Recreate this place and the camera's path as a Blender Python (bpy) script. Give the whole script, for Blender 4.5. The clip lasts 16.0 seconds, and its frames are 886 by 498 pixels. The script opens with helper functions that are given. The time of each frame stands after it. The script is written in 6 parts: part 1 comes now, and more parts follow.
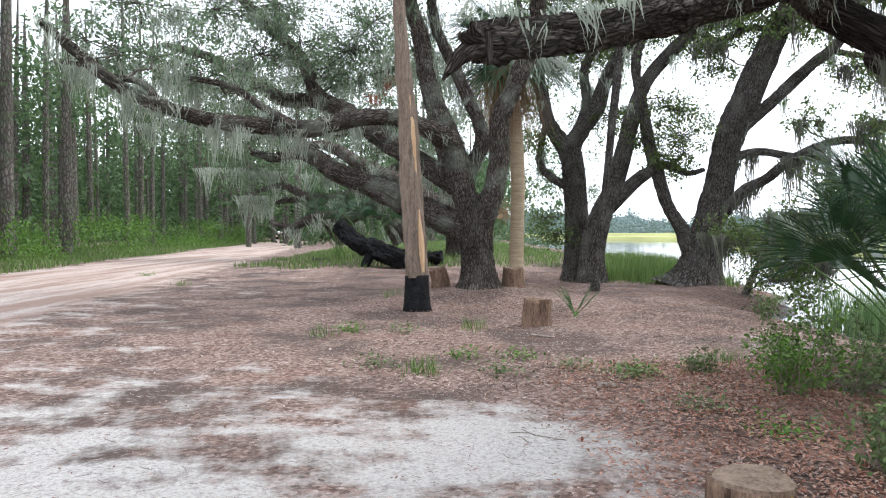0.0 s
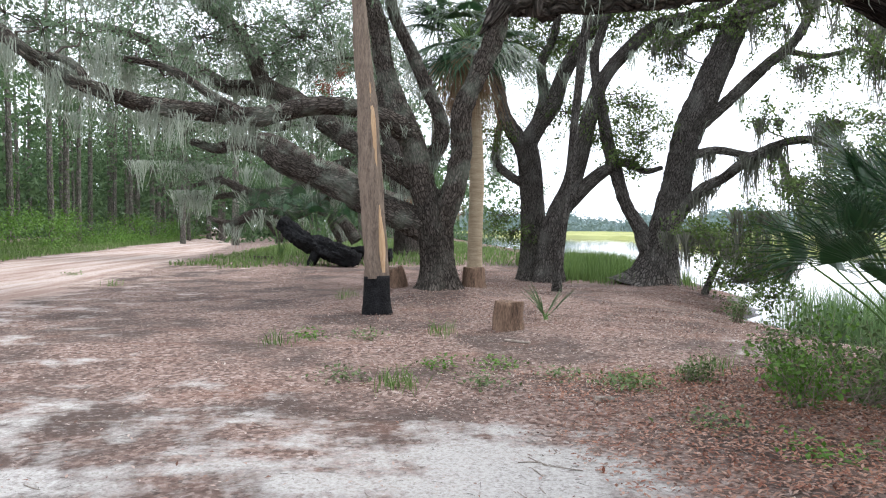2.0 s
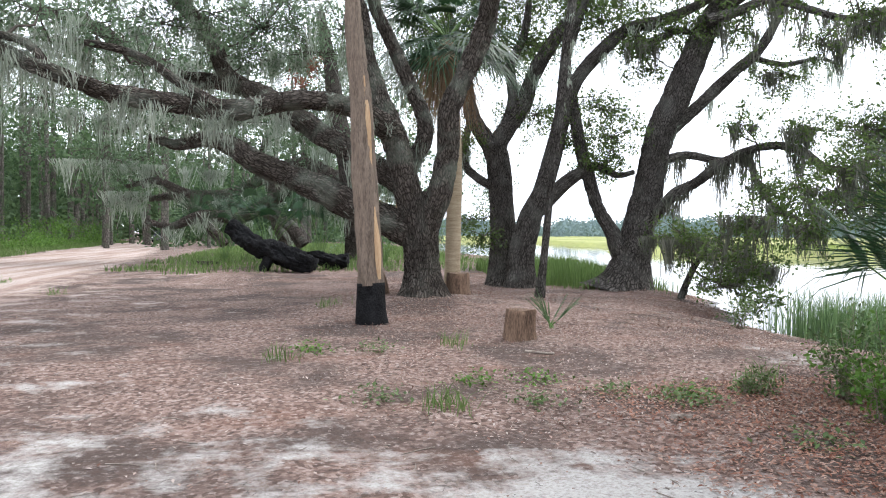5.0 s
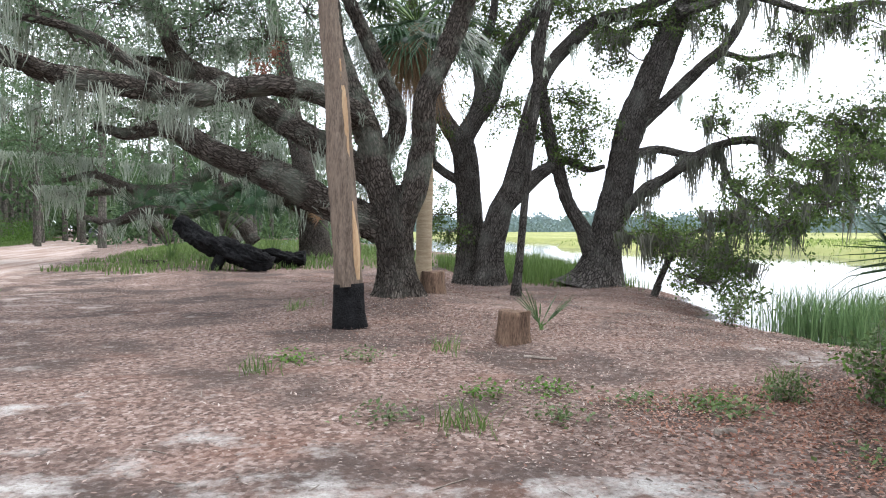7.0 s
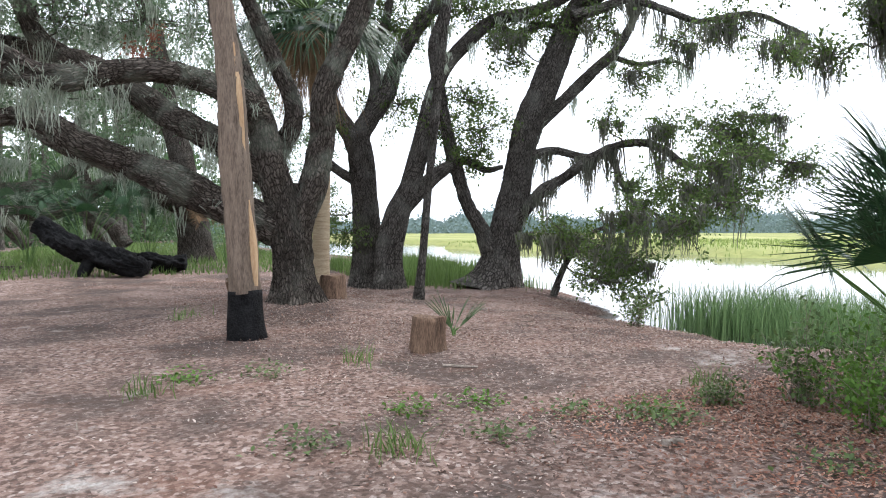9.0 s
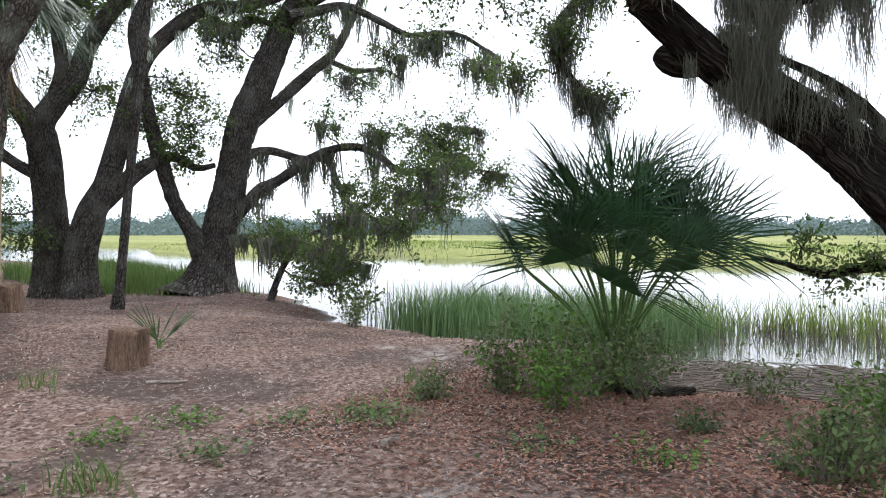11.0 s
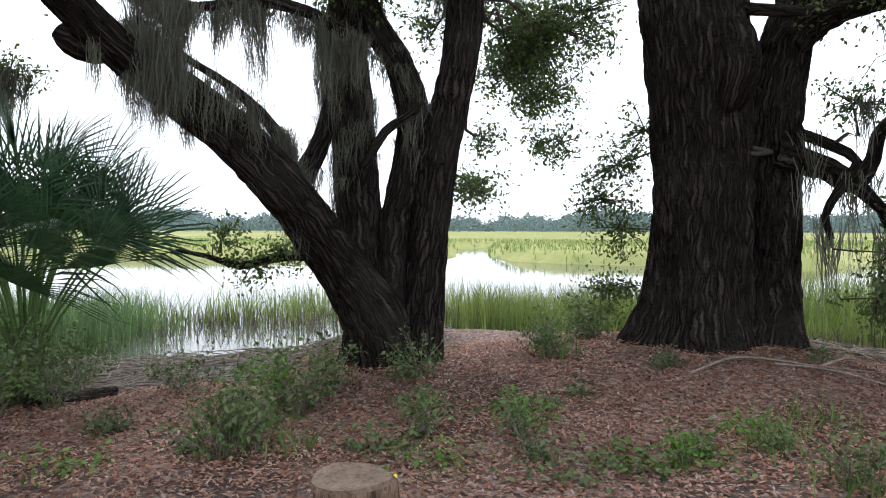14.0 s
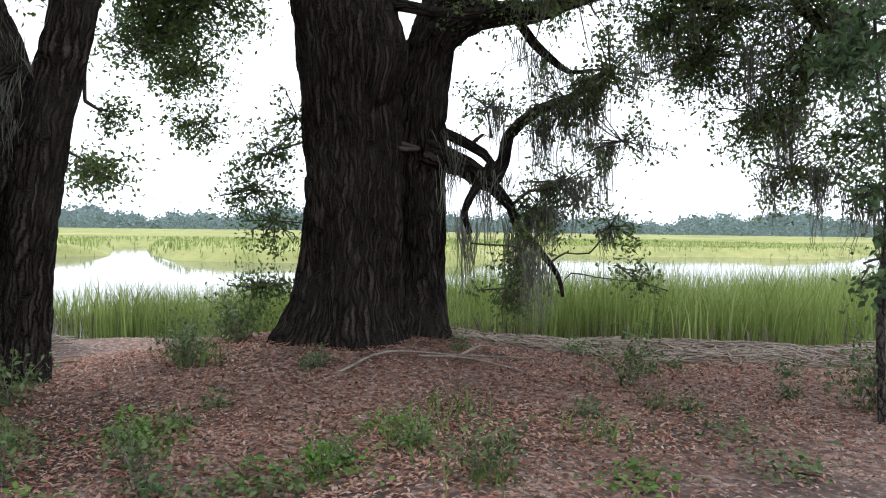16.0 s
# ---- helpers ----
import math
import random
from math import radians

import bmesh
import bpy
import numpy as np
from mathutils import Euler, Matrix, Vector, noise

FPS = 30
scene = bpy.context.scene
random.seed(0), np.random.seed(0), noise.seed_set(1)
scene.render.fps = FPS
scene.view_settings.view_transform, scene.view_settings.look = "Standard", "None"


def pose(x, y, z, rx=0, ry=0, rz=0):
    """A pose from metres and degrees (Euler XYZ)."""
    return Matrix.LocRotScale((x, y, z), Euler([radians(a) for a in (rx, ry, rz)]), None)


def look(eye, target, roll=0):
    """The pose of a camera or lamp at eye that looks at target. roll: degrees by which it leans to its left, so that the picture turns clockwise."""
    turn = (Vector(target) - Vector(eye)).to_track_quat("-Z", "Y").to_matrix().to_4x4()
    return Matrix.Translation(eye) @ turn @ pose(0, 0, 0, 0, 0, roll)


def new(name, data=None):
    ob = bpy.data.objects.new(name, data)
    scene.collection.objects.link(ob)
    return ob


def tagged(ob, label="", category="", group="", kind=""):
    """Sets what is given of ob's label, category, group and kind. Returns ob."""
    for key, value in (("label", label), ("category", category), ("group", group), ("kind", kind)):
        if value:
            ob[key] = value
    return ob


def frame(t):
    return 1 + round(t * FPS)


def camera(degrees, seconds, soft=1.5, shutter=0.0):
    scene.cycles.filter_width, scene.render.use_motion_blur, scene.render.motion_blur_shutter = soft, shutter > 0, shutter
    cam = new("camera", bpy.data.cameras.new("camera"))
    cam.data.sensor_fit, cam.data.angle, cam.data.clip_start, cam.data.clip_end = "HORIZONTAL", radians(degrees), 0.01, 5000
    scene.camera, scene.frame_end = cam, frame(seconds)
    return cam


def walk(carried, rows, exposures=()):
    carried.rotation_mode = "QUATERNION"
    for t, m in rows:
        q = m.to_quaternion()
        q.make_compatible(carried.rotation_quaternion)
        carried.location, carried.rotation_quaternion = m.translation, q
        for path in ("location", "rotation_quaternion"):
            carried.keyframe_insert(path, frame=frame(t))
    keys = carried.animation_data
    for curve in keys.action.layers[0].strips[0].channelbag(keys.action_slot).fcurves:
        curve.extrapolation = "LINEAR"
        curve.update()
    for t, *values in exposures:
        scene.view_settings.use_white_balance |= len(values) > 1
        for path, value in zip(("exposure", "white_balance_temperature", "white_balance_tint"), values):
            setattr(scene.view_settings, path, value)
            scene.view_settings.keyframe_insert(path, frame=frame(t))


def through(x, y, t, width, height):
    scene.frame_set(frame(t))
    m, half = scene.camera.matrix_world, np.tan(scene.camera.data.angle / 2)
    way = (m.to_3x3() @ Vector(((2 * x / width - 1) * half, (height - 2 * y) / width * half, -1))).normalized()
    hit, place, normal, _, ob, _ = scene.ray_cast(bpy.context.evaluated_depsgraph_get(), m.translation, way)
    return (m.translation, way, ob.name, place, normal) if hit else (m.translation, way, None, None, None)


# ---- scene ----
cam = camera(65.1, 16.0, soft=1.1)
METRES, EYE, TILT, LEAN, TURN = 5.3, 1.5, -1.45, 0.0, 0.0
ROWS = [
    (0.0, 0.0, 0.0, 0.0, -0.0, -0.01, 0.18),
    (0.5, -0.0028, 0.0262, -0.0048, -3.08, -0.01, 0.18),
    (1.0, -0.0156, 0.072, -0.0012, -4.59, -0.2, 0.22),
    (1.5, -0.038, 0.1124, -0.0008, -4.84, -0.2, 0.11),
    (2.0, -0.0743, 0.1562, 0.0038, -5.02, -0.22, -0.01),
    (2.5, -0.1031, 0.1868, 0.0013, -4.72, -0.08, -0.03),
    (3.0, -0.1341, 0.2231, 0.0023, -4.87, -0.03, 0.04),
    (3.5, -0.1672, 0.2469, 0.0025, -4.94, 0.01, -0.06),
    (4.0, -0.2091, 0.2666, 0.0051, -7.28, 0.12, -0.13),
    (6.5, -0.3447, 0.4346, 0.0034, -13.84, -0.12, 0.27),
    (7.0, -0.3582, 0.4807, 0.0095, -15.57, -0.19, 0.31),
    (7.5, -0.3739, 0.5196, 0.0092, -17.37, -0.18, 0.31),
    (8.0, -0.3908, 0.5591, 0.0094, -19.62, -0.22, 0.42),
    (10.5, -0.3679, 0.6351, 0.0113, -40.11, -0.14, 1.08),
    (11.0, -0.3665, 0.6352, 0.0127, -48.11, -0.34, 1.08),
    (11.5, -0.3684, 0.6362, 0.0118, -56.73, -0.57, 1.08),
    (12.0, -0.3737, 0.6322, 0.0117, -64.06, -0.7, 1.16),
    (12.5, -0.3718, 0.622, 0.0096, -71.91, -1.03, 1.28),
    (13.0, -0.3632, 0.6053, 0.0089, -78.68, -1.26, 1.33),
    (13.5, -0.3514, 0.5864, 0.01, -84.73, -1.47, 1.28),
    (14.0, -0.3387, 0.5637, 0.0084, -90.29, -1.64, 1.27),
    (14.5, -0.3245, 0.5397, 0.004, -95.85, -1.77, 1.14),
    (15.0, -0.3039, 0.5226, 0.0002, -102.95, -1.9, 0.88),
    (15.5, -0.2719, 0.5081, 0.0, -110.5, -2.13, 0.7),
    (16.0, -0.2489, 0.4914, -0.0031, -116.55, -2.22, 0.6),
]
walk(cam, [(t, pose(0, 0, EYE, TILT, LEAN, TURN) @ pose(METRES * x, METRES * y, METRES * z, 90 + pitch, roll, yaw)) for t, x, y, z, yaw, pitch, roll in ROWS],
     exposures=[(0.0, 0.84), (8.0, 0.84), (11.0, 0.46), (14.5, 0.46), (16.0, 0.56)])

# ---- world, sun, exposure ----
world = bpy.data.worlds.new("overcast_sky")
scene.world = world
world.use_nodes = True
wn = world.node_tree.nodes
sky = wn.new("ShaderNodeTexSky")
sky.sky_type, sky.sun_disc = "NISHITA", False
sky.sun_elevation, sky.sun_rotation = radians(58), radians(70)
sky.air_density, sky.dust_density, sky.ozone_density = 1.0, 2.0, 1.0
soft_sky = wn.new("ShaderNodeHueSaturation")
soft_sky.inputs["Saturation"].default_value = 0.12
world.node_tree.links.new(sky.outputs[0], soft_sky.inputs["Color"])
# an even cloud deck over the sky's own light
deck = wn.new("ShaderNodeMix")
deck.data_type = "RGBA"
deck.inputs[0].default_value = 0.8
deck.inputs[7].default_value = (9.0, 9.7, 10.9, 1)
world.node_tree.links.new(soft_sky.outputs[0], deck.inputs[6])
world.node_tree.links.new(deck.outputs[2], wn["Background"].inputs[0])
wn["Background"].inputs[1].default_value = 0.15
sun = new("sun", bpy.data.lights.new("sun", "SUN"))
sun.data.energy, sun.data.angle, sun.data.color = 1.2, radians(25), (1.0, 0.97, 0.92)
sun.matrix_world = look((14, 5, 25), (0, 0, 0))

# ---- materials ----
def material(name, rough=0.85, spec=0.3):
    m = bpy.data.materials.new(name)
    m.use_nodes = True
    b = m.node_tree.nodes["Principled BSDF"]
    b.inputs["Roughness"].default_value = rough
    b.inputs["Specular IOR Level"].default_value = spec
    return m, m.node_tree, b


def node(tree, kind, inputs=None, **props):
    n = tree.nodes.new(kind)
    for k, v in props.items():
        setattr(n, k, v)
    for k, v in (inputs or {}).items():
        if isinstance(v, bpy.types.NodeSocket):
            tree.links.new(v, n.inputs[k])
        else:
            n.inputs[k].default_value = v
    return n


def ramp(tree, fac, stops):
    r = tree.nodes.new("ShaderNodeValToRGB")
    tree.links.new(fac, r.inputs[0])
    while len(r.color_ramp.elements) < len(stops):
        r.color_ramp.elements.new(0.5)
    for e, (p, c) in zip(r.color_ramp.elements, stops):
        e.position = p
        e.color = (*c, 1) if len(c) == 3 else c
    return r.outputs[0]


def mix(tree, fac, a, b, mode="MIX"):
    n = tree.nodes.new("ShaderNodeMix")
    n.data_type, n.blend_type = "RGBA", mode
    for i, v in ((0, fac), (6, a), (7, b)):
        if isinstance(v, bpy.types.NodeSocket):
            tree.links.new(v, n.inputs[i])
        else:
            n.inputs[i].default_value = v if i == 0 else (*v, 1)
    return n.outputs[2]


def bump(tree, bsdf, height, strength, dist=0.02):
    n = node(tree, "ShaderNodeBump", {"Height": height, "Strength": strength, "Distance": dist})
    tree.links.new(n.outputs[0], bsdf.inputs["Normal"])


def bark(name, dark, light, lichen=None, furrow=(32, 8.5), strength=1.0, amount=0.5):
    """Furrowed bark in metres round and along the limb."""
    m, t, b = material(name, 0.95, 0.04)
    uv = node(t, "ShaderNodeUVMap").outputs[0]
    wob = node(t, "ShaderNodeTexNoise", {"Vector": uv, "Scale": 5.0, "Detail": 3.0})
    sh = node(t, "ShaderNodeMix", {0: 0.09, 4: uv, 5: wob.outputs["Color"]}, data_type="VECTOR")
    mp = node(t, "ShaderNodeMapping", {"Vector": sh.outputs[1], "Scale": (furrow[0], furrow[1], 1)})
    vor = node(t, "ShaderNodeTexVoronoi", {"Vector": mp.outputs[0], "Scale": 1.0}, feature="DISTANCE_TO_EDGE", voronoi_dimensions="2D")
    fine = node(t, "ShaderNodeTexNoise", {"Vector": uv, "Scale": 45.0, "Detail": 4.0})
    big = node(t, "ShaderNodeTexNoise", {"Vector": uv, "Scale": 1.7, "Detail": 4.0})
    mp2 = node(t, "ShaderNodeMapping", {"Vector": sh.outputs[1], "Scale": (furrow[0] * 1.3, furrow[1] * 0.45, 1)})
    rid = node(t, "ShaderNodeTexNoise", {"Vector": mp2.outputs[0], "Scale": 1.0, "Detail": 5.0, "Roughness": 0.65, "Distortion": 0.5})
    plate = mix(t, 1.0, ramp(t, vor.outputs[0], [(0.02, (0, 0, 0)), (0.2, (1, 1, 1))]), ramp(t, rid.outputs[0], [(0.42, (0.12, 0.12, 0.12)), (0.55, (1, 1, 1))]), "MULTIPLY")
    col = mix(t, plate, dark, light)
    col = mix(t, ramp(t, fine.outputs[0], [(0.35, (0, 0, 0)), (0.7, (0.55, 0.55, 0.55))]), col, tuple(c * 0.55 for c in light))
    if lichen:
        col = mix(t, ramp(t, big.outputs[0], [(0.48, (0, 0, 0)), (0.66, (amount, amount, amount))]), col, lichen)
    t.links.new(col, b.inputs["Base Color"])
    h = node(t, "ShaderNodeMath", {0: plate, 1: fine.outputs[0]}, operation="ADD")
    bump(t, b, h.outputs[0], strength, 0.05)
    return m


def leafy(name, cols, rough=0.55, through=0.3, spec=0.3, bladed=False):
    """Leaf with some light passing through; each leaf its own tone."""
    m, t, b = material(name, rough, spec)
    g = node(t, "ShaderNodeNewGeometry")
    tone = g.outputs["Random Per Island"]
    if bladed:
        uv = node(t, "ShaderNodeSeparateXYZ", {0: node(t, "ShaderNodeUVMap").outputs[0]})
        tone = node(t, "ShaderNodeTexWhiteNoise", {"W": uv.outputs[0]}, noise_dimensions="1D").outputs[0]
    c = ramp(t, tone, [(i / (len(cols) - 1), c) for i, c in enumerate(cols)])
    big = node(t, "ShaderNodeTexNoise", {"Vector": node(t, "ShaderNodeTexCoord").outputs["Object"], "Scale": 0.8, "Detail": 2.0})
    c = mix(t, ramp(t, big.outputs[0], [(0.35, (0.0, 0.0, 0.0)), (0.7, (0.45, 0.45, 0.45))]), c, tuple(v * 0.5 for v in cols[0]))
    t.links.new(c, b.inputs["Base Color"])
    tr = node(t, "ShaderNodeBsdfTranslucent", {"Color": c})
    mx = node(t, "ShaderNodeMixShader", {0: through})
    t.links.new(b.outputs[0], mx.inputs[1])
    t.links.new(tr.outputs[0], mx.inputs[2])
    t.links.new(mx.outputs[0], t.nodes["Material Output"].inputs[0])
    return m


def grainy(name, a, bcol, scale=8.0, rough=0.9, strength=0.4, stretch=(1, 1, 1), dist=0.01, spec=0.25):
    m, t, b = material(name, rough, spec)
    co = node(t, "ShaderNodeTexCoord").outputs["Object"]
    mp = node(t, "ShaderNodeMapping", {"Vector": co, "Scale": stretch}).outputs[0]
    n1 = node(t, "ShaderNodeTexNoise", {"Vector": mp, "Scale": scale, "Detail": 6.0})
    n2 = node(t, "ShaderNodeTexNoise", {"Vector": mp, "Scale": scale * 6, "Detail": 3.0})
    f = node(t, "ShaderNodeMath", {0: n1.outputs[0], 1: n2.outputs[0]}, operation="ADD")
    share = node(t, "ShaderNodeMapRange", {0: f.outputs[0], 1: 0.7, 2: 1.3}).outputs[0]
    t.links.new(mix(t, share, a, bcol), b.inputs["Base Color"])
    bump(t, b, f.outputs[0], strength, dist)
    return m


M_BARK = bark("oak_bark", (0.010, 0.008, 0.007), (0.19, 0.163, 0.143), (0.25, 0.26, 0.22), amount=0.2)
M_BARK_GREY = bark("grey_oak_bark", (0.012, 0.010, 0.009), (0.225, 0.202, 0.185), (0.29, 0.29, 0.26), amount=0.3)
# darker copy of the oak bark: backlit shade put into its colour
M_BARK_SHADE = bark("oak_bark_in_shade", (0.005, 0.004, 0.0035), (0.085, 0.069, 0.062), (0.08, 0.076, 0.066), furrow=(24, 2.8), strength=1.0, amount=0.3)
M_LIMB = bark("lichened_limb_bark", (0.014, 0.011, 0.009), (0.235, 0.20, 0.175), (0.30, 0.335, 0.275), amount=0.5)
M_PINE = bark("pine_bark", (0.06, 0.052, 0.046), (0.27, 0.245, 0.22), (0.10, 0.14, 0.08), furrow=(9, 3.0), amount=0.55)
M_CHAR = grainy("charred_wood", (0.003, 0.003, 0.0033), (0.024, 0.0235, 0.025), 7, 0.75, 0.9, dist=0.03, spec=0.08)
M_POST = grainy("weathered_bare_wood", (0.08, 0.058, 0.045), (0.25, 0.192, 0.15), 5, 0.85, 0.7, (3, 3, 0.4))
M_SPLIT = grainy("fresh_split_wood", (0.36, 0.21, 0.11), (0.56, 0.40, 0.25), 6, 0.8, 0.6, (3, 3, 0.3))
M_PALMTRUNK = grainy("palm_trunk_fibre", (0.26, 0.19, 0.12), (0.50, 0.41, 0.29), 4, 0.9, 0.9, (0.6, 0.6, 7))
M_STUMP = grainy("old_stump_bark", (0.05, 0.03, 0.022), (0.27, 0.175, 0.12), 6, 0.9, 0.9, (2.5, 2.5, 0.4), 0.02)
M_CUT = grainy("sawn_stump_top", (0.10, 0.066, 0.048), (0.27, 0.20, 0.15), 9, 0.85, 0.3)
M_PAINT = grainy("yellow_paint", (0.75, 0.55, 0.03), (0.85, 0.66, 0.05), 20, 0.6, 0.1)
M_LEAF = leafy("live_oak_leaves", [(0.065, 0.108, 0.034), (0.11, 0.172, 0.053), (0.18, 0.24, 0.088), (0.08, 0.128, 0.042)], 0.5, 0.48, 0.15)
# live oak leaves again, paled and greyed: haze put into the colour
M_LEAF_PALE = leafy("haze_paled_oak_leaves", [(0.11, 0.18, 0.10), (0.175, 0.255, 0.15), (0.25, 0.335, 0.22), (0.145, 0.21, 0.125)], 0.55, 0.48)
M_FOREST = leafy("forest_leaves", [(0.05, 0.095, 0.042), (0.09, 0.16, 0.068), (0.145, 0.225, 0.10), (0.065, 0.115, 0.052)], 0.55, 0.4)
M_BRIGHT = leafy("fresh_shrub_leaves", [(0.06, 0.14, 0.02), (0.11, 0.23, 0.035), (0.17, 0.30, 0.06), (0.08, 0.17, 0.03)], 0.5, 0.35)
M_SHRUB = leafy("shrub_leaves", [(0.06, 0.105, 0.035), (0.11, 0.165, 0.055), (0.17, 0.235, 0.09), (0.08, 0.125, 0.045)], 0.5, 0.25)
M_MOSS = leafy("spanish_moss", [(0.32, 0.37, 0.30), (0.44, 0.49, 0.41), (0.55, 0.60, 0.51), (0.38, 0.42, 0.35)], 0.95, 0.42, 0.05)
# darker copy of the moss for backlit limbs, the shade painted in
M_MOSS_SHADE = leafy("spanish_moss_in_shade", [(0.12, 0.123, 0.1), (0.18, 0.184, 0.15), (0.25, 0.254, 0.21)], 0.95, 0.3, 0.05)
M_PALM = leafy("palm_blades", [(0.016, 0.05, 0.022), (0.032, 0.085, 0.034), (0.055, 0.12, 0.05), (0.024, 0.066, 0.026)], 0.34, 0.2, 0.5, True)
M_PALM_DEAD = leafy("dead_palm_blades", [(0.20, 0.12, 0.07), (0.32, 0.21, 0.13), (0.42, 0.31, 0.21)], 0.9, 0.2, 0.1, True)
M_STALK = grainy("palm_stalk", (0.06, 0.12, 0.03), (0.12, 0.20, 0.06), 5, 0.5, 0.2)
M_SEEDLING = leafy("young_palm_blades", [(0.06, 0.12, 0.05), (0.10, 0.17, 0.075), (0.14, 0.22, 0.10)], 0.45, 0.2, 0.4, True)
M_REED_FRESH = leafy("fresh_reeds", [(0.11, 0.19, 0.075), (0.17, 0.28, 0.115), (0.25, 0.37, 0.17), (0.13, 0.22, 0.09)], 0.5, 0.4)
M_REED = leafy("cordgrass", [(0.15, 0.215, 0.055), (0.24, 0.325, 0.085), (0.35, 0.43, 0.14), (0.19, 0.26, 0.075)], 0.5, 0.35)
M_REED_DEAD = leafy("dead_reeds", [(0.10, 0.08, 0.06), (0.17, 0.145, 0.11), (0.24, 0.21, 0.17)], 0.9, 0.15, 0.1)
M_GRASS = leafy("roadside_grass", [(0.085, 0.15, 0.04), (0.145, 0.235, 0.065), (0.21, 0.31, 0.10), (0.12, 0.18, 0.06)], 0.55, 0.35)
M_LITTER = leafy("fallen_oak_leaves", [(0.11, 0.052, 0.037), (0.25, 0.135, 0.098), (0.40, 0.27, 0.225), (0.54, 0.45, 0.40), (0.16, 0.08, 0.058)], 0.75, 0.1, 0.25)
M_SPRIG = grainy("live_twigs", (0.04, 0.034, 0.028), (0.12, 0.10, 0.085), 10, 0.9, 0.3)
M_LITTER_RED = leafy("fresh_fallen_leaves", [(0.16, 0.058, 0.036), (0.30, 0.13, 0.085), (0.41, 0.215, 0.15), (0.48, 0.33, 0.26), (0.20, 0.078, 0.05)], 0.7, 0.1, 0.25)
M_CHIP = leafy("bleached_leaf_chips", [(0.34, 0.275, 0.235), (0.45, 0.385, 0.34), (0.56, 0.50, 0.45)], 0.8, 0.1, 0.2)
M_DRYLEAF = leafy("dry_red_leaves", [(0.20, 0.08, 0.05), (0.30, 0.13, 0.09), (0.36, 0.19, 0.14)], 0.8, 0.3, 0.1)
M_TWIG = grainy("dead_twigs", (0.13, 0.105, 0.085), (0.34, 0.29, 0.25), 10, 0.9, 0.3)
# distance haze painted in: pale blue-grey in place of leaf green
M_FAR = leafy("far_treeline_haze_tint", [(0.19, 0.26, 0.27), (0.22, 0.29, 0.30), (0.25, 0.32, 0.33)], 0.9, 0.1, 0.05)
M_CAR = grainy("grey_car_paint", (0.12, 0.12, 0.13), (0.16, 0.16, 0.17), 3, 0.35, 0.02, spec=0.5)
M_RUBBER = grainy("tyre_rubber", (0.015, 0.015, 0.015), (0.03, 0.03, 0.03), 20, 0.9, 0.1)
M_GLASS, _t, _b = material("car_glass", 0.05, 0.5)
_b.inputs["Base Color"].default_value = (0.02, 0.025, 0.03, 1)
M_LAMP, _t, _b = material("headlight_glass", 0.1, 0.6)
_b.inputs["Base Color"].default_value = (0.8, 0.8, 0.78, 1)

# water: shallow, silvery, faint ripples
M_WATER, _t, _b = material("creek_water", 0.06, 0.6)
_b.inputs["Base Color"].default_value = (0.10, 0.105, 0.095, 1)
_b.inputs["IOR"].default_value = 1.33
_co = node(_t, "ShaderNodeNewGeometry").outputs["Position"]
_mp = node(_t, "ShaderNodeMapping", {"Vector": _co, "Scale": (1, 1, 1)}).outputs[0]
_n = node(_t, "ShaderNodeTexNoise", {"Vector": _mp, "Scale": 2.2, "Detail": 4.0})
bump(_t, _b, _n.outputs[0], 0.12, 0.03)

# marsh meadow, yellow-green with browner streaks
M_MARSH, _t, _b = material("marsh_meadow", 0.9, 0.1)
_co = node(_t, "ShaderNodeNewGeometry").outputs["Position"]
_mp = node(_t, "ShaderNodeMapping", {"Vector": _co, "Scale": (0.05, 0.02, 0.02)}).outputs[0]
_n1 = node(_t, "ShaderNodeTexNoise", {"Vector": _mp, "Scale": 1.5, "Detail": 5.0})
_n2 = node(_t, "ShaderNodeTexNoise", {"Vector": _co, "Scale": 1.2, "Detail": 6.0})
_c = ramp(_t, _n1.outputs[0], [(0.3, (0.19, 0.19, 0.085)), (0.5, (0.30, 0.31, 0.12)), (0.7, (0.40, 0.39, 0.18))])
_c = mix(_t, ramp(_t, _n2.outputs[0], [(0.35, (0, 0, 0)), (0.75, (0.6, 0.6, 0.6))]), _c, (0.17, 0.21, 0.07))
_t.links.new(_c, _b.inputs["Base Color"])
bump(_t, _b, _n2.outputs[0], 0.8, 0.2)


# ---- ground shape ----
SHORE = [(-60, 0), (-15, 2.0), (-6.5, 4.8), (-4, 6.2), (-1.5, 8.0), (1.5, 9.0), (5, 8.2), (7, 7.3), (9.5, 6.6), (12.5, 5.9), (15, 6.6), (18, 8.3), (24, 9.2), (30, 9.4), (45, 9), (70, 9), (300, 20)]
WATER_Z = -0.36


def smooth(a, b, v):
    u = np.clip((v - a) / (b - a), 0, 1)
    return u * u * (3 - 2 * u)


def waves(x, y):
    return np.sin(x * 1.3 + 0.7 * y) * np.sin(y * 1.1 - 0.4 * x + 1.0) + 0.5 * np.sin(x * 2.9 - y * 1.7) * np.sin(y * 3.1 + x)


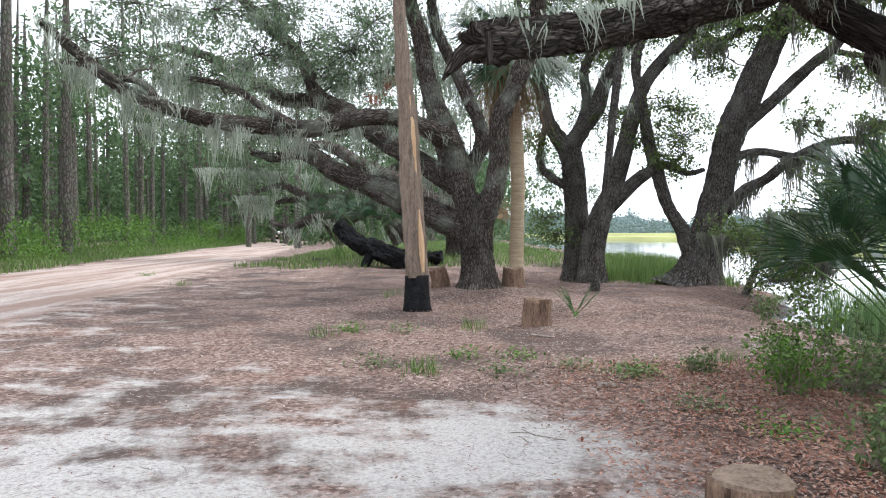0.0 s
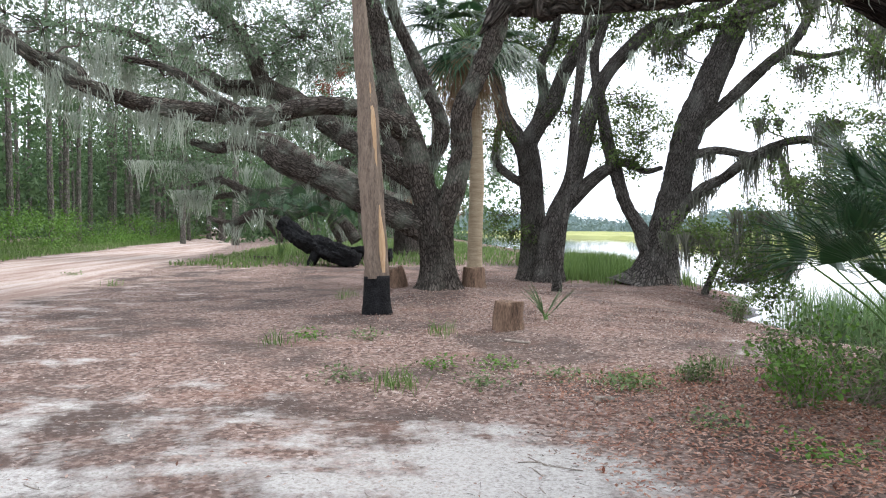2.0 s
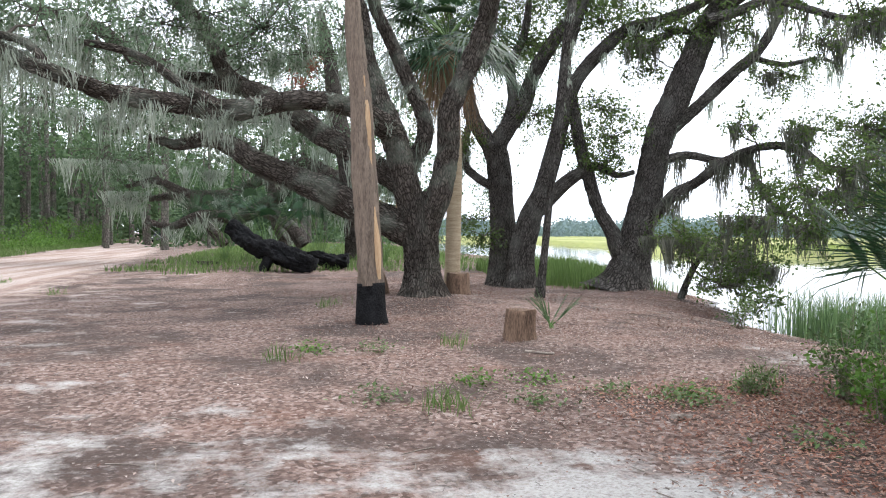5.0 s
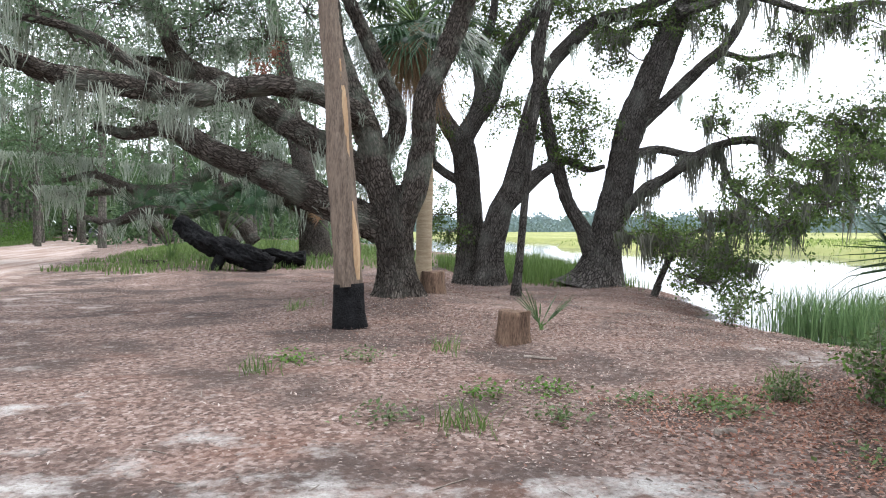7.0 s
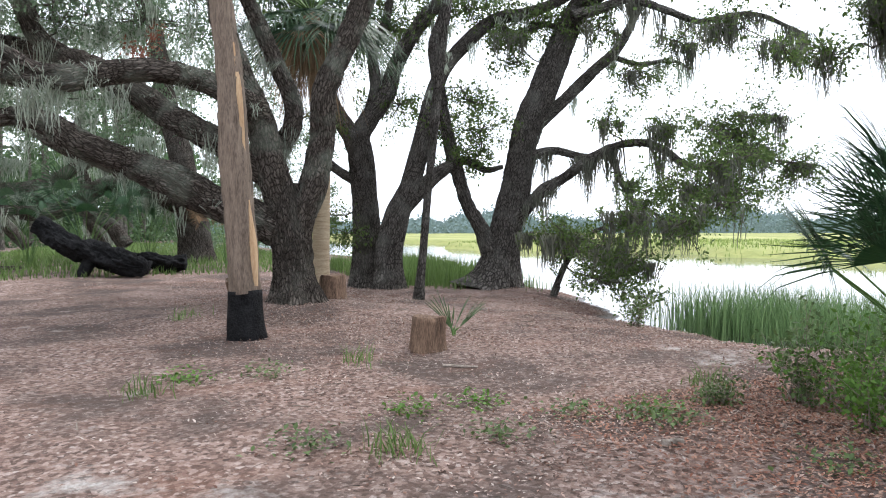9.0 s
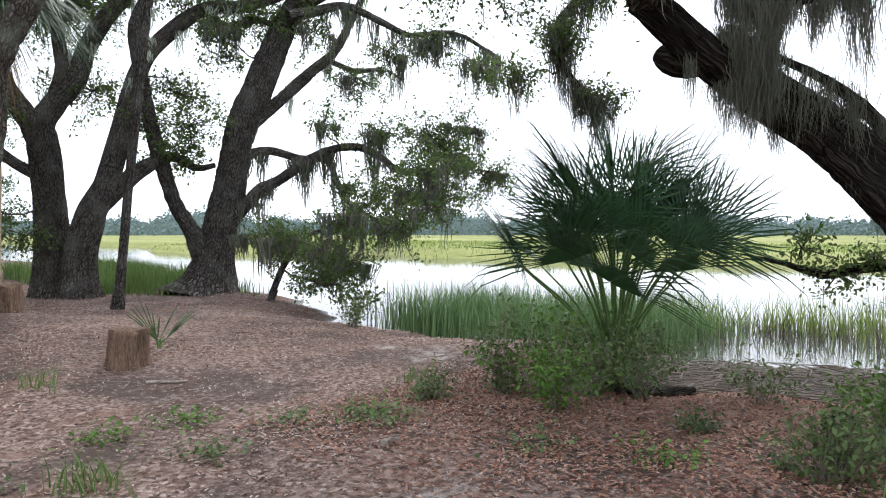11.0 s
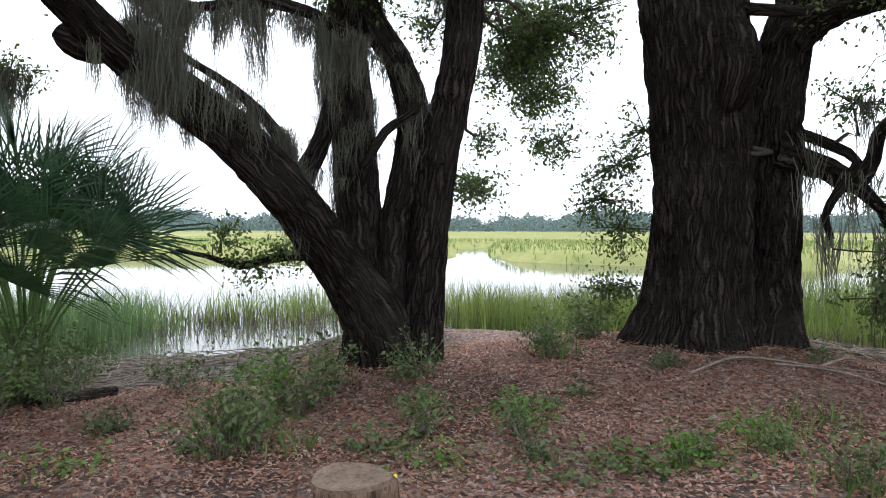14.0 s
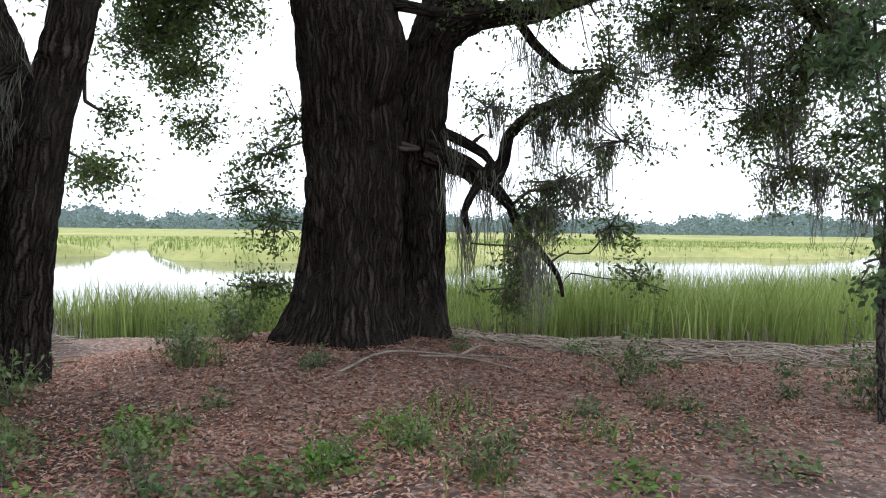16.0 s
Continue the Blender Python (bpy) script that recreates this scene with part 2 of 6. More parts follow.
def ground_z(x, y):
    x, y = np.asarray(x, float), np.asarray(y, float)
    z = -0.15 * np.exp(-((y - 7.2) / 3.6) ** 2 - ((x - 1.5) / 5) ** 2)
    z = z + 0.26 * np.exp(-((x - 0.9) ** 2 + (y - 15.7) ** 2) / 2.4 ** 2)
    z = z + 0.33 * np.exp(-((x - 5.6) ** 2 + (y - 0.2) ** 2) / 1.7 ** 2)
    z = z + 0.12 * np.exp(-((x - 5.3) ** 2 + (y - 3.4) ** 2) / 1.3 ** 2)
    z = z + 0.55 * smooth(-4.2, -9.5, x + 9 + 0.13 * y) * smooth(5, 18, y)
    z = z + 0.3 * smooth(21, 32, y) * smooth(-10, -2, x)
    z = z + 0.018 * waves(x, y) + 0.008 * waves(3.1 * x, 3.3 * y)
    d = x - np.interp(y, [p[0] for p in SHORE], [p[1] for p in SHORE]) + 0.25 * np.sin(y * 1.9) + 0.12 * np.sin(y * 5.3)
    flat = smooth(1.5, 3.5, y) * smooth(9.0, 7.0, y)
    z = z + (-0.29 - z) * smooth(4.0, 5.2, y) * smooth(8.6, 7.4, y) * smooth(-3.9, -1.8, d)
    return z + (-0.95 - z) * smooth(-1.5 + 0.2 * flat, 4.0 + 3.6 * flat, d)


def gz(x, y):
    return float(ground_z(x, y))


# ---- builders ----
def mesh_of(name, verts, faces, mats, uv=None, smooth_faces=True, indices=None):
    """A mesh from arrays: verts (n,3) and faces, an (m,3) or (m,4) array."""
    me = bpy.data.meshes.new(name)
    verts, faces = np.asarray(verts, np.float32), np.asarray(faces, np.int32)
    k = faces.shape[1]
    me.vertices.add(len(verts))
    me.vertices.foreach_set("co", verts.ravel())
    me.loops.add(faces.size)
    me.loops.foreach_set("vertex_index", faces.ravel())
    me.polygons.add(len(faces))
    me.polygons.foreach_set("loop_start", np.arange(0, faces.size, k, dtype=np.int32))
    if uv is not None:
        layer = me.uv_layers.new(name="UVMap")
        layer.data.foreach_set("uv", np.asarray(uv, np.float32).ravel())
    for m in mats:
        me.materials.append(m)
    if indices is not None:
        me.polygons.foreach_set("material_index", np.asarray(indices, np.int32))
    me.update()
    me.validate()
    if smooth_faces:
        me.polygons.foreach_set("use_smooth", np.ones(len(me.polygons), bool))
    return me


def thing(name, at, label, category, group="", kind=""):
    ob = new(name)
    ob.location = at
    ob.empty_display_size = 0.1
    return tagged(ob, label, category, group, kind)


def piece(name, me, parent=None, label=""):
    """A mesh in world places, hung under parent without moving."""
    ob = new(name, me)
    if parent is not None:
        ob.parent = parent
        if parent.parent is None:
            ob.matrix_parent_inverse = Matrix.Translation(-Vector(parent.location))
    if label:
        ob["label"] = label
    return ob


def part(name, bm, material_, parent, label=""):
    me = bpy.data.meshes.new(name)
    bm.to_mesh(me)
    bm.free()
    me.materials.append(material_)
    return piece(name, me, parent, label)


def spline(nodes, step):
    """Smooth run through (x, y, z, r) nodes."""
    p = np.array(nodes, float)
    ext = np.vstack([2 * p[0] - p[1], p, 2 * p[-1] - p[-2]])
    out = []
    for i in range(1, len(ext) - 2):
        a, b, c, d = ext[i - 1], ext[i], ext[i + 1], ext[i + 2]
        n = max(2, int(np.linalg.norm(c[:3] - b[:3]) / step))
        for u in np.arange(n) / n:
            q = 0.5 * (2 * b + (c - a) * u + (2 * a - 5 * b + 4 * c - d) * u ** 2 + (3 * b - a - 3 * c + d) * u ** 3)
            out.append(q)
    out.append(ext[-2])
    out = np.array(out)
    out[:, 3] = np.maximum(out[:, 3], 0.004)
    return out


def cell_noise(u, v, nu, seed):
    """Smooth value noise, periodic over nu cells in u."""
    g = np.random.RandomState(seed).rand(nu, 512)
    iu, iv = np.floor(u).astype(int), np.floor(v).astype(int)
    fu, fv = u - iu, v - iv
    fu, fv = fu * fu * (3 - 2 * fu), fv * fv * (3 - 2 * fv)
    a, b, c, d = iu % nu, (iu + 1) % nu, iv % 512, (iv + 1) % 512
    return (g[a, c] * (1 - fu) + g[b, c] * fu) * (1 - fv) + (g[a, d] * (1 - fu) + g[b, d] * fu) * fv


def furrows(A, V, r, seed):
    """Depth of plated bark, 0 in the cracks to 1 on the ridges, round angle A and along V metres."""
    n1, n2 = max(6, int(6.283 * r / 0.075)), max(12, int(6.283 * r / 0.03))
    wob = 0.9 * cell_noise(A / 6.283 * n1 * 0.5, V * 5, max(3, n1 // 2), seed + 5)
    u = A / 6.283
    a = cell_noise(u * n1 + 1.3 * wob, V * 2.1 + wob, n1, seed)
    b = cell_noise(u * n2 + 1.3 * wob, V * 4.8 + wob, n2, seed + 1)
    c = cell_noise(u * n2 * 2, V * 22, n2 * 2, seed + 2)
    ridge = 1 - np.abs(2 * a - 1)
    fine_ = 1 - np.abs(2 * b - 1)
    return 1 - np.clip((0.62 * ridge + 0.5 * fine_ - 0.5) * 2.2, 0, 1) + 0.25 * c


def tube_arrays(nodes, step=0.12, sides=16, lump=0.07, flare=0.0, seed=1, ridges=0.0, dome=0.4, furrow=0.0):
    """Verts, quads and metre UVs of a lumpy tapering limb."""
    p = spline(nodes, step)
    n = len(p)
    tang = np.gradient(p[:, :3], axis=0)
    tang /= np.linalg.norm(tang, axis=1)[:, None] + 1e-9
    ref = np.array([0.3, 1.0, 0.2])
    if abs(tang[0] @ ref) > 0.9 * np.linalg.norm(ref):
        ref = np.array([1.0, 0.1, 0.0])
    side = np.zeros((n, 3))
    s = ref - tang[0] * (ref @ tang[0])
    for i in range(n):
        s = s - tang[i] * (s @ tang[i])
        s = s / np.linalg.norm(s)
        side[i] = s
    other = np.cross(tang, side)
    a = np.linspace(0, 2 * math.pi, sides, endpoint=False)
    along = np.concatenate([[0], np.cumsum(np.linalg.norm(np.diff(p[:, :3], axis=0), axis=1))])
    A, V = np.meshgrid(a, along)
    rng = np.random.RandomState(seed)
    ph = rng.rand(10) * 6.28
    bumps = (np.sin(2 * A + 1.1 * V + ph[0]) + np.sin(3 * A - 1.9 * V + ph[1]) + 0.7 * np.sin(A * 4 + 3.3 * V + ph[2]) + 0.8 * np.sin(2.7 * V + ph[3]) * np.sin(A + ph[4]) + 0.5 * np.sin(5 * A + 6 * np.sin(V * 1.3) + ph[5]))
    rad = p[:, 3][:, None] * (1 + lump * 0.5 * bumps)
    if ridges:
        rad = rad * (1 + ridges * (np.abs(np.sin(A * (sides // 4) + 1.2 * np.sin(V * 2 + ph[6]) + np.sin(A + V)))) - ridges / 2)
    if flare:
        rad = rad * (1 + flare * np.exp(-V / 0.28) * (0.35 + 0.65 * np.abs(np.sin(2.5 * A + ph[7]))))
    if furrow:
        rad = rad + furrow * (furrows(A, V, float(np.mean(p[:, 3])), seed) - 0.7)
    ca, sa = np.cos(A)[..., None], np.sin(A)[..., None]
    v = p[:, None, :3] + rad[..., None] * (ca * side[:, None] + sa * other[:, None])
    i, j = np.meshgrid(np.arange(n - 1), np.arange(sides), indexing="ij")
    j2 = (j + 1) % sides
    f = np.stack([i * sides + j, i * sides + j2, (i + 1) * sides + j2, (i + 1) * sides + j], -1).reshape(-1, 4)
    circ = 2 * math.pi * float(np.mean(p[:, 3]))
    uj, uj2 = j / sides * circ, (j + 1) / sides * circ
    uv = np.stack([np.stack([uj, along[i]], -1), np.stack([uj2, along[i]], -1), np.stack([uj2, along[i + 1]], -1), np.stack([uj, along[i + 1]], -1)], 2).reshape(-1, 2)
    uv = uv + seed * 3.7
    # closed end
    v = np.vstack([v.reshape(-1, 3), p[-1, :3][None] + tang[-1] * p[-1, 3] * dome])
    tip = len(v) - 1
    e = np.arange(sides)
    base = (n - 1) * sides
    cap = np.stack([base + e, base + (e + 1) % sides, np.full(sides, tip), np.full(sides, tip)], -1)
    return v, f, uv, cap


def tube(name, nodes, mats, step=0.12, sides=16, lump=0.07, flare=0.0, seed=1, cap_mat=0, ridges=0.0, dome=0.4, furrow=0.0):
    v, f, uv, cap = tube_arrays(nodes, step, sides, lump, flare, seed, ridges, dome, furrow)
    tri = np.vstack([f[:, [0, 1, 2]], f[:, [0, 2, 3]], cap[:, :3]])
    q = uv.reshape(-1, 4, 2)
    uvt = np.vstack([q[:, [0, 1, 2]].reshape(-1, 2), q[:, [0, 2, 3]].reshape(-1, 2), v[cap[:, :3]].reshape(-1, 3)[:, :2]])
    idx = np.concatenate([np.zeros(2 * len(f)), np.full(len(cap), cap_mat)])
    return mesh_of(name, v, tri, mats, uvt, True, idx)


def thin_tubes(runs, sides=3):
    """Joined thin twigs; runs: arrays (k,4)."""
    V, F, base = [], [], 0
    for p in runs:
        k = len(p)
        a = np.linspace(0, 2 * math.pi, sides, endpoint=False)
        d = p[-1, :3] - p[0, :3]
        d = d / (np.linalg.norm(d) + 1e-9)
        s = np.cross(d, [0.31, 0.2, 0.93])
        s = s / (np.linalg.norm(s) + 1e-9)
        o = np.cross(d, s)
        v = p[:, None, :3] + p[:, 3][:, None, None] * (np.cos(a)[None, :, None] * s + np.sin(a)[None, :, None] * o)
        i, j = np.meshgrid(np.arange(k - 1), np.arange(sides), indexing="ij")
        j2 = (j + 1) % sides
        F.append(np.stack([i * sides + j, i * sides + j2, (i + 1) * sides + j2, (i + 1) * sides + j], -1).reshape(-1, 4) + base)
        V.append(v.reshape(-1, 3))
        base += k * sides
    return np.vstack(V), np.vstack(F)


def leaf_mesh(name, pts, size, mat, rng, flat=0.0, long=1.9, hang=0.3):
    """Small pointed leaves, folded along the rib, at pts."""
    n = len(pts)
    d = rng.randn(n, 3)
    d[:, 2] = d[:, 2] * (1 - flat) - hang
    d /= np.linalg.norm(d, axis=1)[:, None]
    up = rng.randn(n, 3) * (1 - flat) + np.array([0, 0, 0.6 + flat * 3])
    s = np.cross(d, up)
    s /= np.linalg.norm(s, axis=1)[:, None] + 1e-9
    nn = np.cross(s, d)
    L = (size * (0.6 + 0.8 * rng.rand(n)))[:, None]
    w = L / long * 0.5
    mid = pts + d * L * 0.45
    v = np.stack([pts, mid + s * w + nn * w * 0.35, pts + d * L, mid - s * w + nn * w * 0.35], 1).reshape(-1, 3)
    b = np.arange(n)[:, None] * 4
    f = np.vstack([b + [0, 1, 2], b + [0, 2, 3]])
    return mesh_of(name, v, f, [mat], None, False)


def crown(parent, blobs, count, size, mat, seed, limbs=None, twig_mat=None, clump=0.22):
    """A broken crown: leaves along drooping twigs that spread from knots (x, y, z, r)."""
    rng = np.random.RandomState(seed)
    b = np.array(blobs, float)
    vol = b[:, 3] ** 2
    per = 34
    k = max(1, count // per)
    which = rng.choice(len(b), k, p=vol / vol.sum())
    u = rng.randn(k, 3)
    u /= np.linalg.norm(u, axis=1)[:, None]
    r = b[which, 3][:, None]
    root = b[which, :3] + rng.randn(k, 3) * r * 0.6 * [1, 1, 0.7]
    tip = root + u * r * rng.uniform(0.35, 1.0, (k, 1)) * [1, 1, 0.6] - np.array([0, 0, 0.25]) * r
    mid = (root + tip) / 2 + [0, 0, 0.16] * r + rng.randn(k, 3) * r * 0.08
    w = rng.uniform(0.15, 1.05, (k, per, 1))
    R, Mm, T = root[:, None], mid[:, None], tip[:, None]
    pts = (1 - w) ** 2 * R + 2 * w * (1 - w) * Mm + w ** 2 * T + rng.randn(k, per, 3) * clump * 0.42 * (0.5 + rng.rand(k, 1, 1))
    ob = piece("crown", leaf_mesh("crown", pts.reshape(-1, 3), size, mat, rng), parent)
    ob["kind"] = "stuff"
    if limbs is not None:
        nodes = np.vstack([spline(l, 0.4) for l in limbs])
        runs = []
        for q in b:
            i = np.argmin(np.linalg.norm(nodes[:, :3] - q[:3], axis=1))
            a = nodes[i, :3]
            if np.linalg.norm(q[:3] - a) > 1.7:
                continue
            mid_ = (a + q[:3]) / 2 + rng.randn(3) * 0.14 * np.linalg.norm(q[:3] - a)
            m2 = (a + mid_) / 2 + rng.randn(3) * 0.08
            r0 = min(0.032, nodes[i, 3] * 0.5)
            runs.append(spline([(*a, r0), (*m2, r0 * 0.8), (*mid_, r0 * 0.7), (*q[:3], r0 * 0.4)], 0.3))
        for i in range(min(k, 1900)):
            runs.append(np.array([(*b[which[i], :3], 0.01), (*root[i], 0.008), (*mid[i], 0.006), (*tip[i], 0.003)]))
        v, f = thin_tubes(runs)
        ob = piece("branchwork", mesh_of("branchwork", v, f, [twig_mat]), parent)
        ob["kind"] = "stuff"


def moss(parent, limbs, per_metre, length, mat, seed, zmin=0.0, width=0.012, spread=0.1, gap=0.45, top_r=0.0, strands=22):
    """Spanish moss: bunches of long tapering strands that hang from the limbs."""
    rng = np.random.RandomState(seed)
    V, F, base = [], [], 0
    for l in limbs:
        p = spline(l, 0.1)
        p = p[p[:, 2] > zmin]
        if len(p) < 2:
            continue
        run = len(p) * 0.1
        nb = max(1, int(run * per_metre))
        ph = rng.rand() * 6
        for _ in range(nb):
            i = rng.randint(len(p))
            if math.sin(i * 0.37 + ph) + 0.6 * math.sin(i * 0.11 + 2 * ph) < gap - 0.6 and rng.rand() < 0.8:
                continue
            ln = length * (0.25 + rng.rand() ** 1.6)
            m = strands
            r = p[i, 3]
            o = rng.randn(m, 3) * [spread, spread, 0.02]
            an = rng.rand() * 6.283
            st = p[i, :3] + o + np.array([math.cos(an) * r, math.sin(an) * r, rng.uniform(-0.8, 0.6) * r + top_r])
            ll = ln * (0.35 + 0.75 * rng.rand(m))
            ll = np.minimum(ll, np.maximum(0.1, st[:, 2] - 0.4))
            drift = rng.randn(m, 2) * 0.035 + rng.randn(1, 2) * 0.03 - o[:, :2] * 0.75
            a = rng.rand(m) * math.pi
            s = np.stack([np.cos(a), np.sin(a), np.zeros(m)], -1) * width
            rows, sway = [], np.zeros((m, 2))
            for u, w in ((0, 0.7), (0.2, 1.2), (0.42, 1.0), (0.64, 0.9), (0.84, 0.6), (1.0, 0.1)):
                c = st + np.concatenate([drift * u + sway, np.zeros((m, 1))], 1) - np.stack([np.zeros(m), np.zeros(m), ll * u], -1)
                sway = sway + 0.03 * rng.randn(m, 2) * np.minimum(1, ll)[:, None]
                rows += [c - s * w, c + s * w]
            v = np.stack(rows, 1)
            b = np.arange(m)[:, None] * 12 + base
            F.append(np.vstack([b + [q, q + 1, q + 3, q + 2] for q in (0, 2, 4, 6, 8)]))
            V.append(v.reshape(-1, 3))
            base += m * 12
    if V:
        piece("moss", mesh_of("moss", np.vstack(V), np.vstack(F), [mat], None, False), parent, "grey-green hanging spanish moss")["kind"] = "stuff"


def blades(name, xy, z, h, width, mat, rng, lean=0.25, parent=None):
    """Upright bending grass blades rooted at xy."""
    n = len(xy)
    a = rng.rand(n) * 6.283
    s = np.stack([np.cos(a), np.sin(a), np.zeros(n)], -1) * (width * (0.6 + 0.8 * rng.rand(n)))[:, None]
    b = rng.rand(n) * 6.283
    ln = (lean * rng.rand(n) * h)[:, None] * np.stack([np.cos(b), np.sin(b), np.zeros(n)], -1)
    root = np.column_stack([xy, z])
    up = np.zeros((n, 3))
    up[:, 2] = h
    m = root + up * 0.55 + ln * 0.3
    tip = root + up * 0.98 + ln * 1.1
    v = np.stack([root - s, root + s, m + s * 0.8, m - s * 0.8, tip], 1).reshape(-1, 3)
    k = np.arange(n)[:, None] * 5
    f = np.vstack([k + [0, 1, 2], k + [0, 2, 3], k + [3, 2, 4]])
    return piece(name, mesh_of(name, v, f, [mat], None, False), parent)


def frond(centre, axis, up, radius, n, rng, droop=0.25, spread=150, joined=0.2):
    """Arrays of one fan leaf: a pleated sheet that parts into pointed drooping blades."""
    axis, up = np.array(axis, float), np.array(up, float)
    axis /= np.linalg.norm(axis)
    sd = np.cross(axis, up)
    sd /= np.linalg.norm(sd)
    nn = np.cross(sd, axis)
    hub = np.array(centre, float)

    def at(th, rr, lift):
        d = math.cos(th) * axis + math.sin(th) * sd + nn * (0.16 - 0.10 * abs(th))
        d /= np.linalg.norm(d)
        return hub + d * rr + nn * lift - np.array([0, 0, droop * 0.35 * rr * (rr / radius) ** 1.6])

    step = 2 * radians(spread) / n
    V, F, B = [hub], [], []
    for i in range(n + 1):
        th = -radians(spread) + i * step
        V += [at(th, radius * joined * 0.5, 0.0), at(th, radius * joined, 0.0)]
    for i in range(n):
        th = -radians(spread) + (i + 0.5) * step
        L = radius * (0.84 + 0.24 * rng.rand()) * (1.0 - 0.12 * abs(th))
        tilt = 0.06 * rng.randn()
        pleat = radius * joined * step * 0.4
        ribs = [at(th, radius * joined * 0.5, pleat * 0.6), at(th, radius * joined, pleat)]
        w = radius * 0.26 * step * 0.5
        d = math.cos(th) * axis + math.sin(th) * sd
        s = np.cross(d, nn)
        rows = []
        for u, k in ((0.5, 0.85), (0.8, 0.5), (1.0, 0.05)):
            fall = np.array([0, 0, droop * L * ((u - 0.3) ** 2) * (0.5 + rng.rand())])
            c = at(th + tilt * (u - joined), L * u, 0.0) - fall
            rows += [c + s * w * k, c + nn * w * 0.5 * k, c - s * w * k]
        b = len(V)
        V += ribs + rows
        l0, l1, r0, r1 = 1 + 2 * i, 2 + 2 * i, 3 + 2 * i, 4 + 2 * i
        F += [(0, l0, b, b), (0, b, r0, r0), (l0, l1, b + 1, b), (b, b + 1, r1, r0)]
        prev = (l1, b + 1, r1)
        for q in (b + 2, b + 5, b + 8):
            F += [(prev[0], q, q + 1, prev[1]), (prev[1], q + 1, q + 2, prev[2])]
            prev = (q, q + 1, q + 2)
        B += [i + 0.5] * (len(F) - len(B))
    tri = [(t, k) for f, k in zip(F, B) for t in ((f[0], f[1], f[2]), (f[0], f[2], f[3])) if len(set(t)) == 3]
    shift = round(float(rng.rand()) * 90)
    return np.array(V), np.array([t for t, k in tri]), np.repeat(np.array([(k + shift, 0.5) for t, k in tri]), 3, 0)


def fan_palm(name, base, heads, mat, label, radius, seed, n=34, droop=0.25, spread=105):
    """heads: (dx, dy, dz) of each leaf's hub from the base."""
    rng = np.random.RandomState(seed)
    t = thing(name, base, label, "palm")
    base = np.array(base, float)
    for k, hd in enumerate(heads):
        hd = np.array(hd, float)
        h = base + hd
        flat_ = np.array([hd[0], hd[1], 0]) / (math.hypot(hd[0], hd[1]) + 1e-6)
        out = hd / np.linalg.norm(hd) + flat_ * 0.15 + [0, 0, 0.3] + 0.24 * rng.randn(3)
        up = np.array([0, 0, 0.25]) + flat_ * (0.9 if k % 3 else -0.5) + 0.4 * rng.randn(3)
        v, f, uv = frond(h, out, up, radius * (0.85 + 0.3 * rng.rand()), n, rng, droop, spread)
        fr = piece("frond", mesh_of("frond", v, f, [mat], uv, False), t)
        mid = base + hd * [0.35, 0.35, 0.55]
        st = tube("stalk", [(*(base + [0.05 * rng.randn(), 0.05 * rng.randn(), -0.05]), 0.022), (*mid, 0.014), (*h, 0.01)], [M_STALK], 0.15, 5, 0.0)
        piece("stalk", st, fr, "pale green leaf stalk")
    return t


# ---- the large structure: ground, water, marsh ----
M_GROUND, _t, _b = material("sandy_litter_ground", 0.95, 0.15)
_pos = node(_t, "ShaderNodeNewGeometry").outputs["Position"]
_xyz = node(_t, "ShaderNodeSeparateXYZ", {0: _pos}).outputs


def near(tree, pos, at, r0, r1):
    """1 within r1 of a place, 0 beyond r0."""
    d = node(tree, "ShaderNodeVectorMath", {0: pos, 1: at}, operation="DISTANCE").outputs["Value"]
    return node(tree, "ShaderNodeMapRange", {0: d, 1: r0, 2: r1}).outputs[0]


def total(tree, a, b, op="ADD"):
    return node(tree, "ShaderNodeMath", {0: a, 1: b}, operation=op).outputs[0]


_big = node(_t, "ShaderNodeTexNoise", {"Vector": _pos, "Scale": 0.55, "Detail": 5.0, "Roughness": 0.6}).outputs[0]
_str = node(_t, "ShaderNodeTexNoise", {"Vector": node(_t, "ShaderNodeMapping", {"Vector": _pos, "Scale": (0.5, 1.6, 1), "Rotation": (0, 0, 0.2)}).outputs[0], "Scale": 1.1, "Detail": 6.0}).outputs[0]
_med = node(_t, "ShaderNodeTexNoise", {"Vector": _pos, "Scale": 6.0, "Detail": 6.0, "Roughness": 0.7}).outputs[0]
_fine = node(_t, "ShaderNodeTexNoise", {"Vector": _pos, "Scale": 42.0, "Detail": 4.0, "Roughness": 0.7}).outputs[0]
_vor = node(_t, "ShaderNodeTexVoronoi", {"Vector": _pos, "Scale": 26.0})
# sand shows on the road and where wheels have worn the litter away
_road = total(_t, total(_t, _xyz[0], total(_t, _xyz[1], 0.13, "MULTIPLY")), 9.0)
_road = total(_t, _road, 0.0, "ABSOLUTE")
_s = node(_t, "ShaderNodeMapRange", {0: _road, 1: 4.2, 2: 2.2, 3: 0.0, 4: 0.6}).outputs[0]
_s = total(_t, _s, node(_t, "ShaderNodeMapRange", {0: _xyz[0], 1: 0.5, 2: -6.0, 3: 0.0, 4: 0.24}).outputs[0])
_s = total(_t, _s, total(_t, near(_t, _pos, (-2.6, 3.4, 0), 5.4, 1.0), 0.44, "MULTIPLY"))
_s = total(_t, _s, total(_t, near(_t, _pos, (0.6, 5.2, 0), 1.9, 0.4), 0.5, "MULTIPLY"))
_s = total(_t, _s, total(_t, near(_t, _pos, (4.8, 9.6, -0.2), 1.2, 0.2), 0.45, "MULTIPLY"))
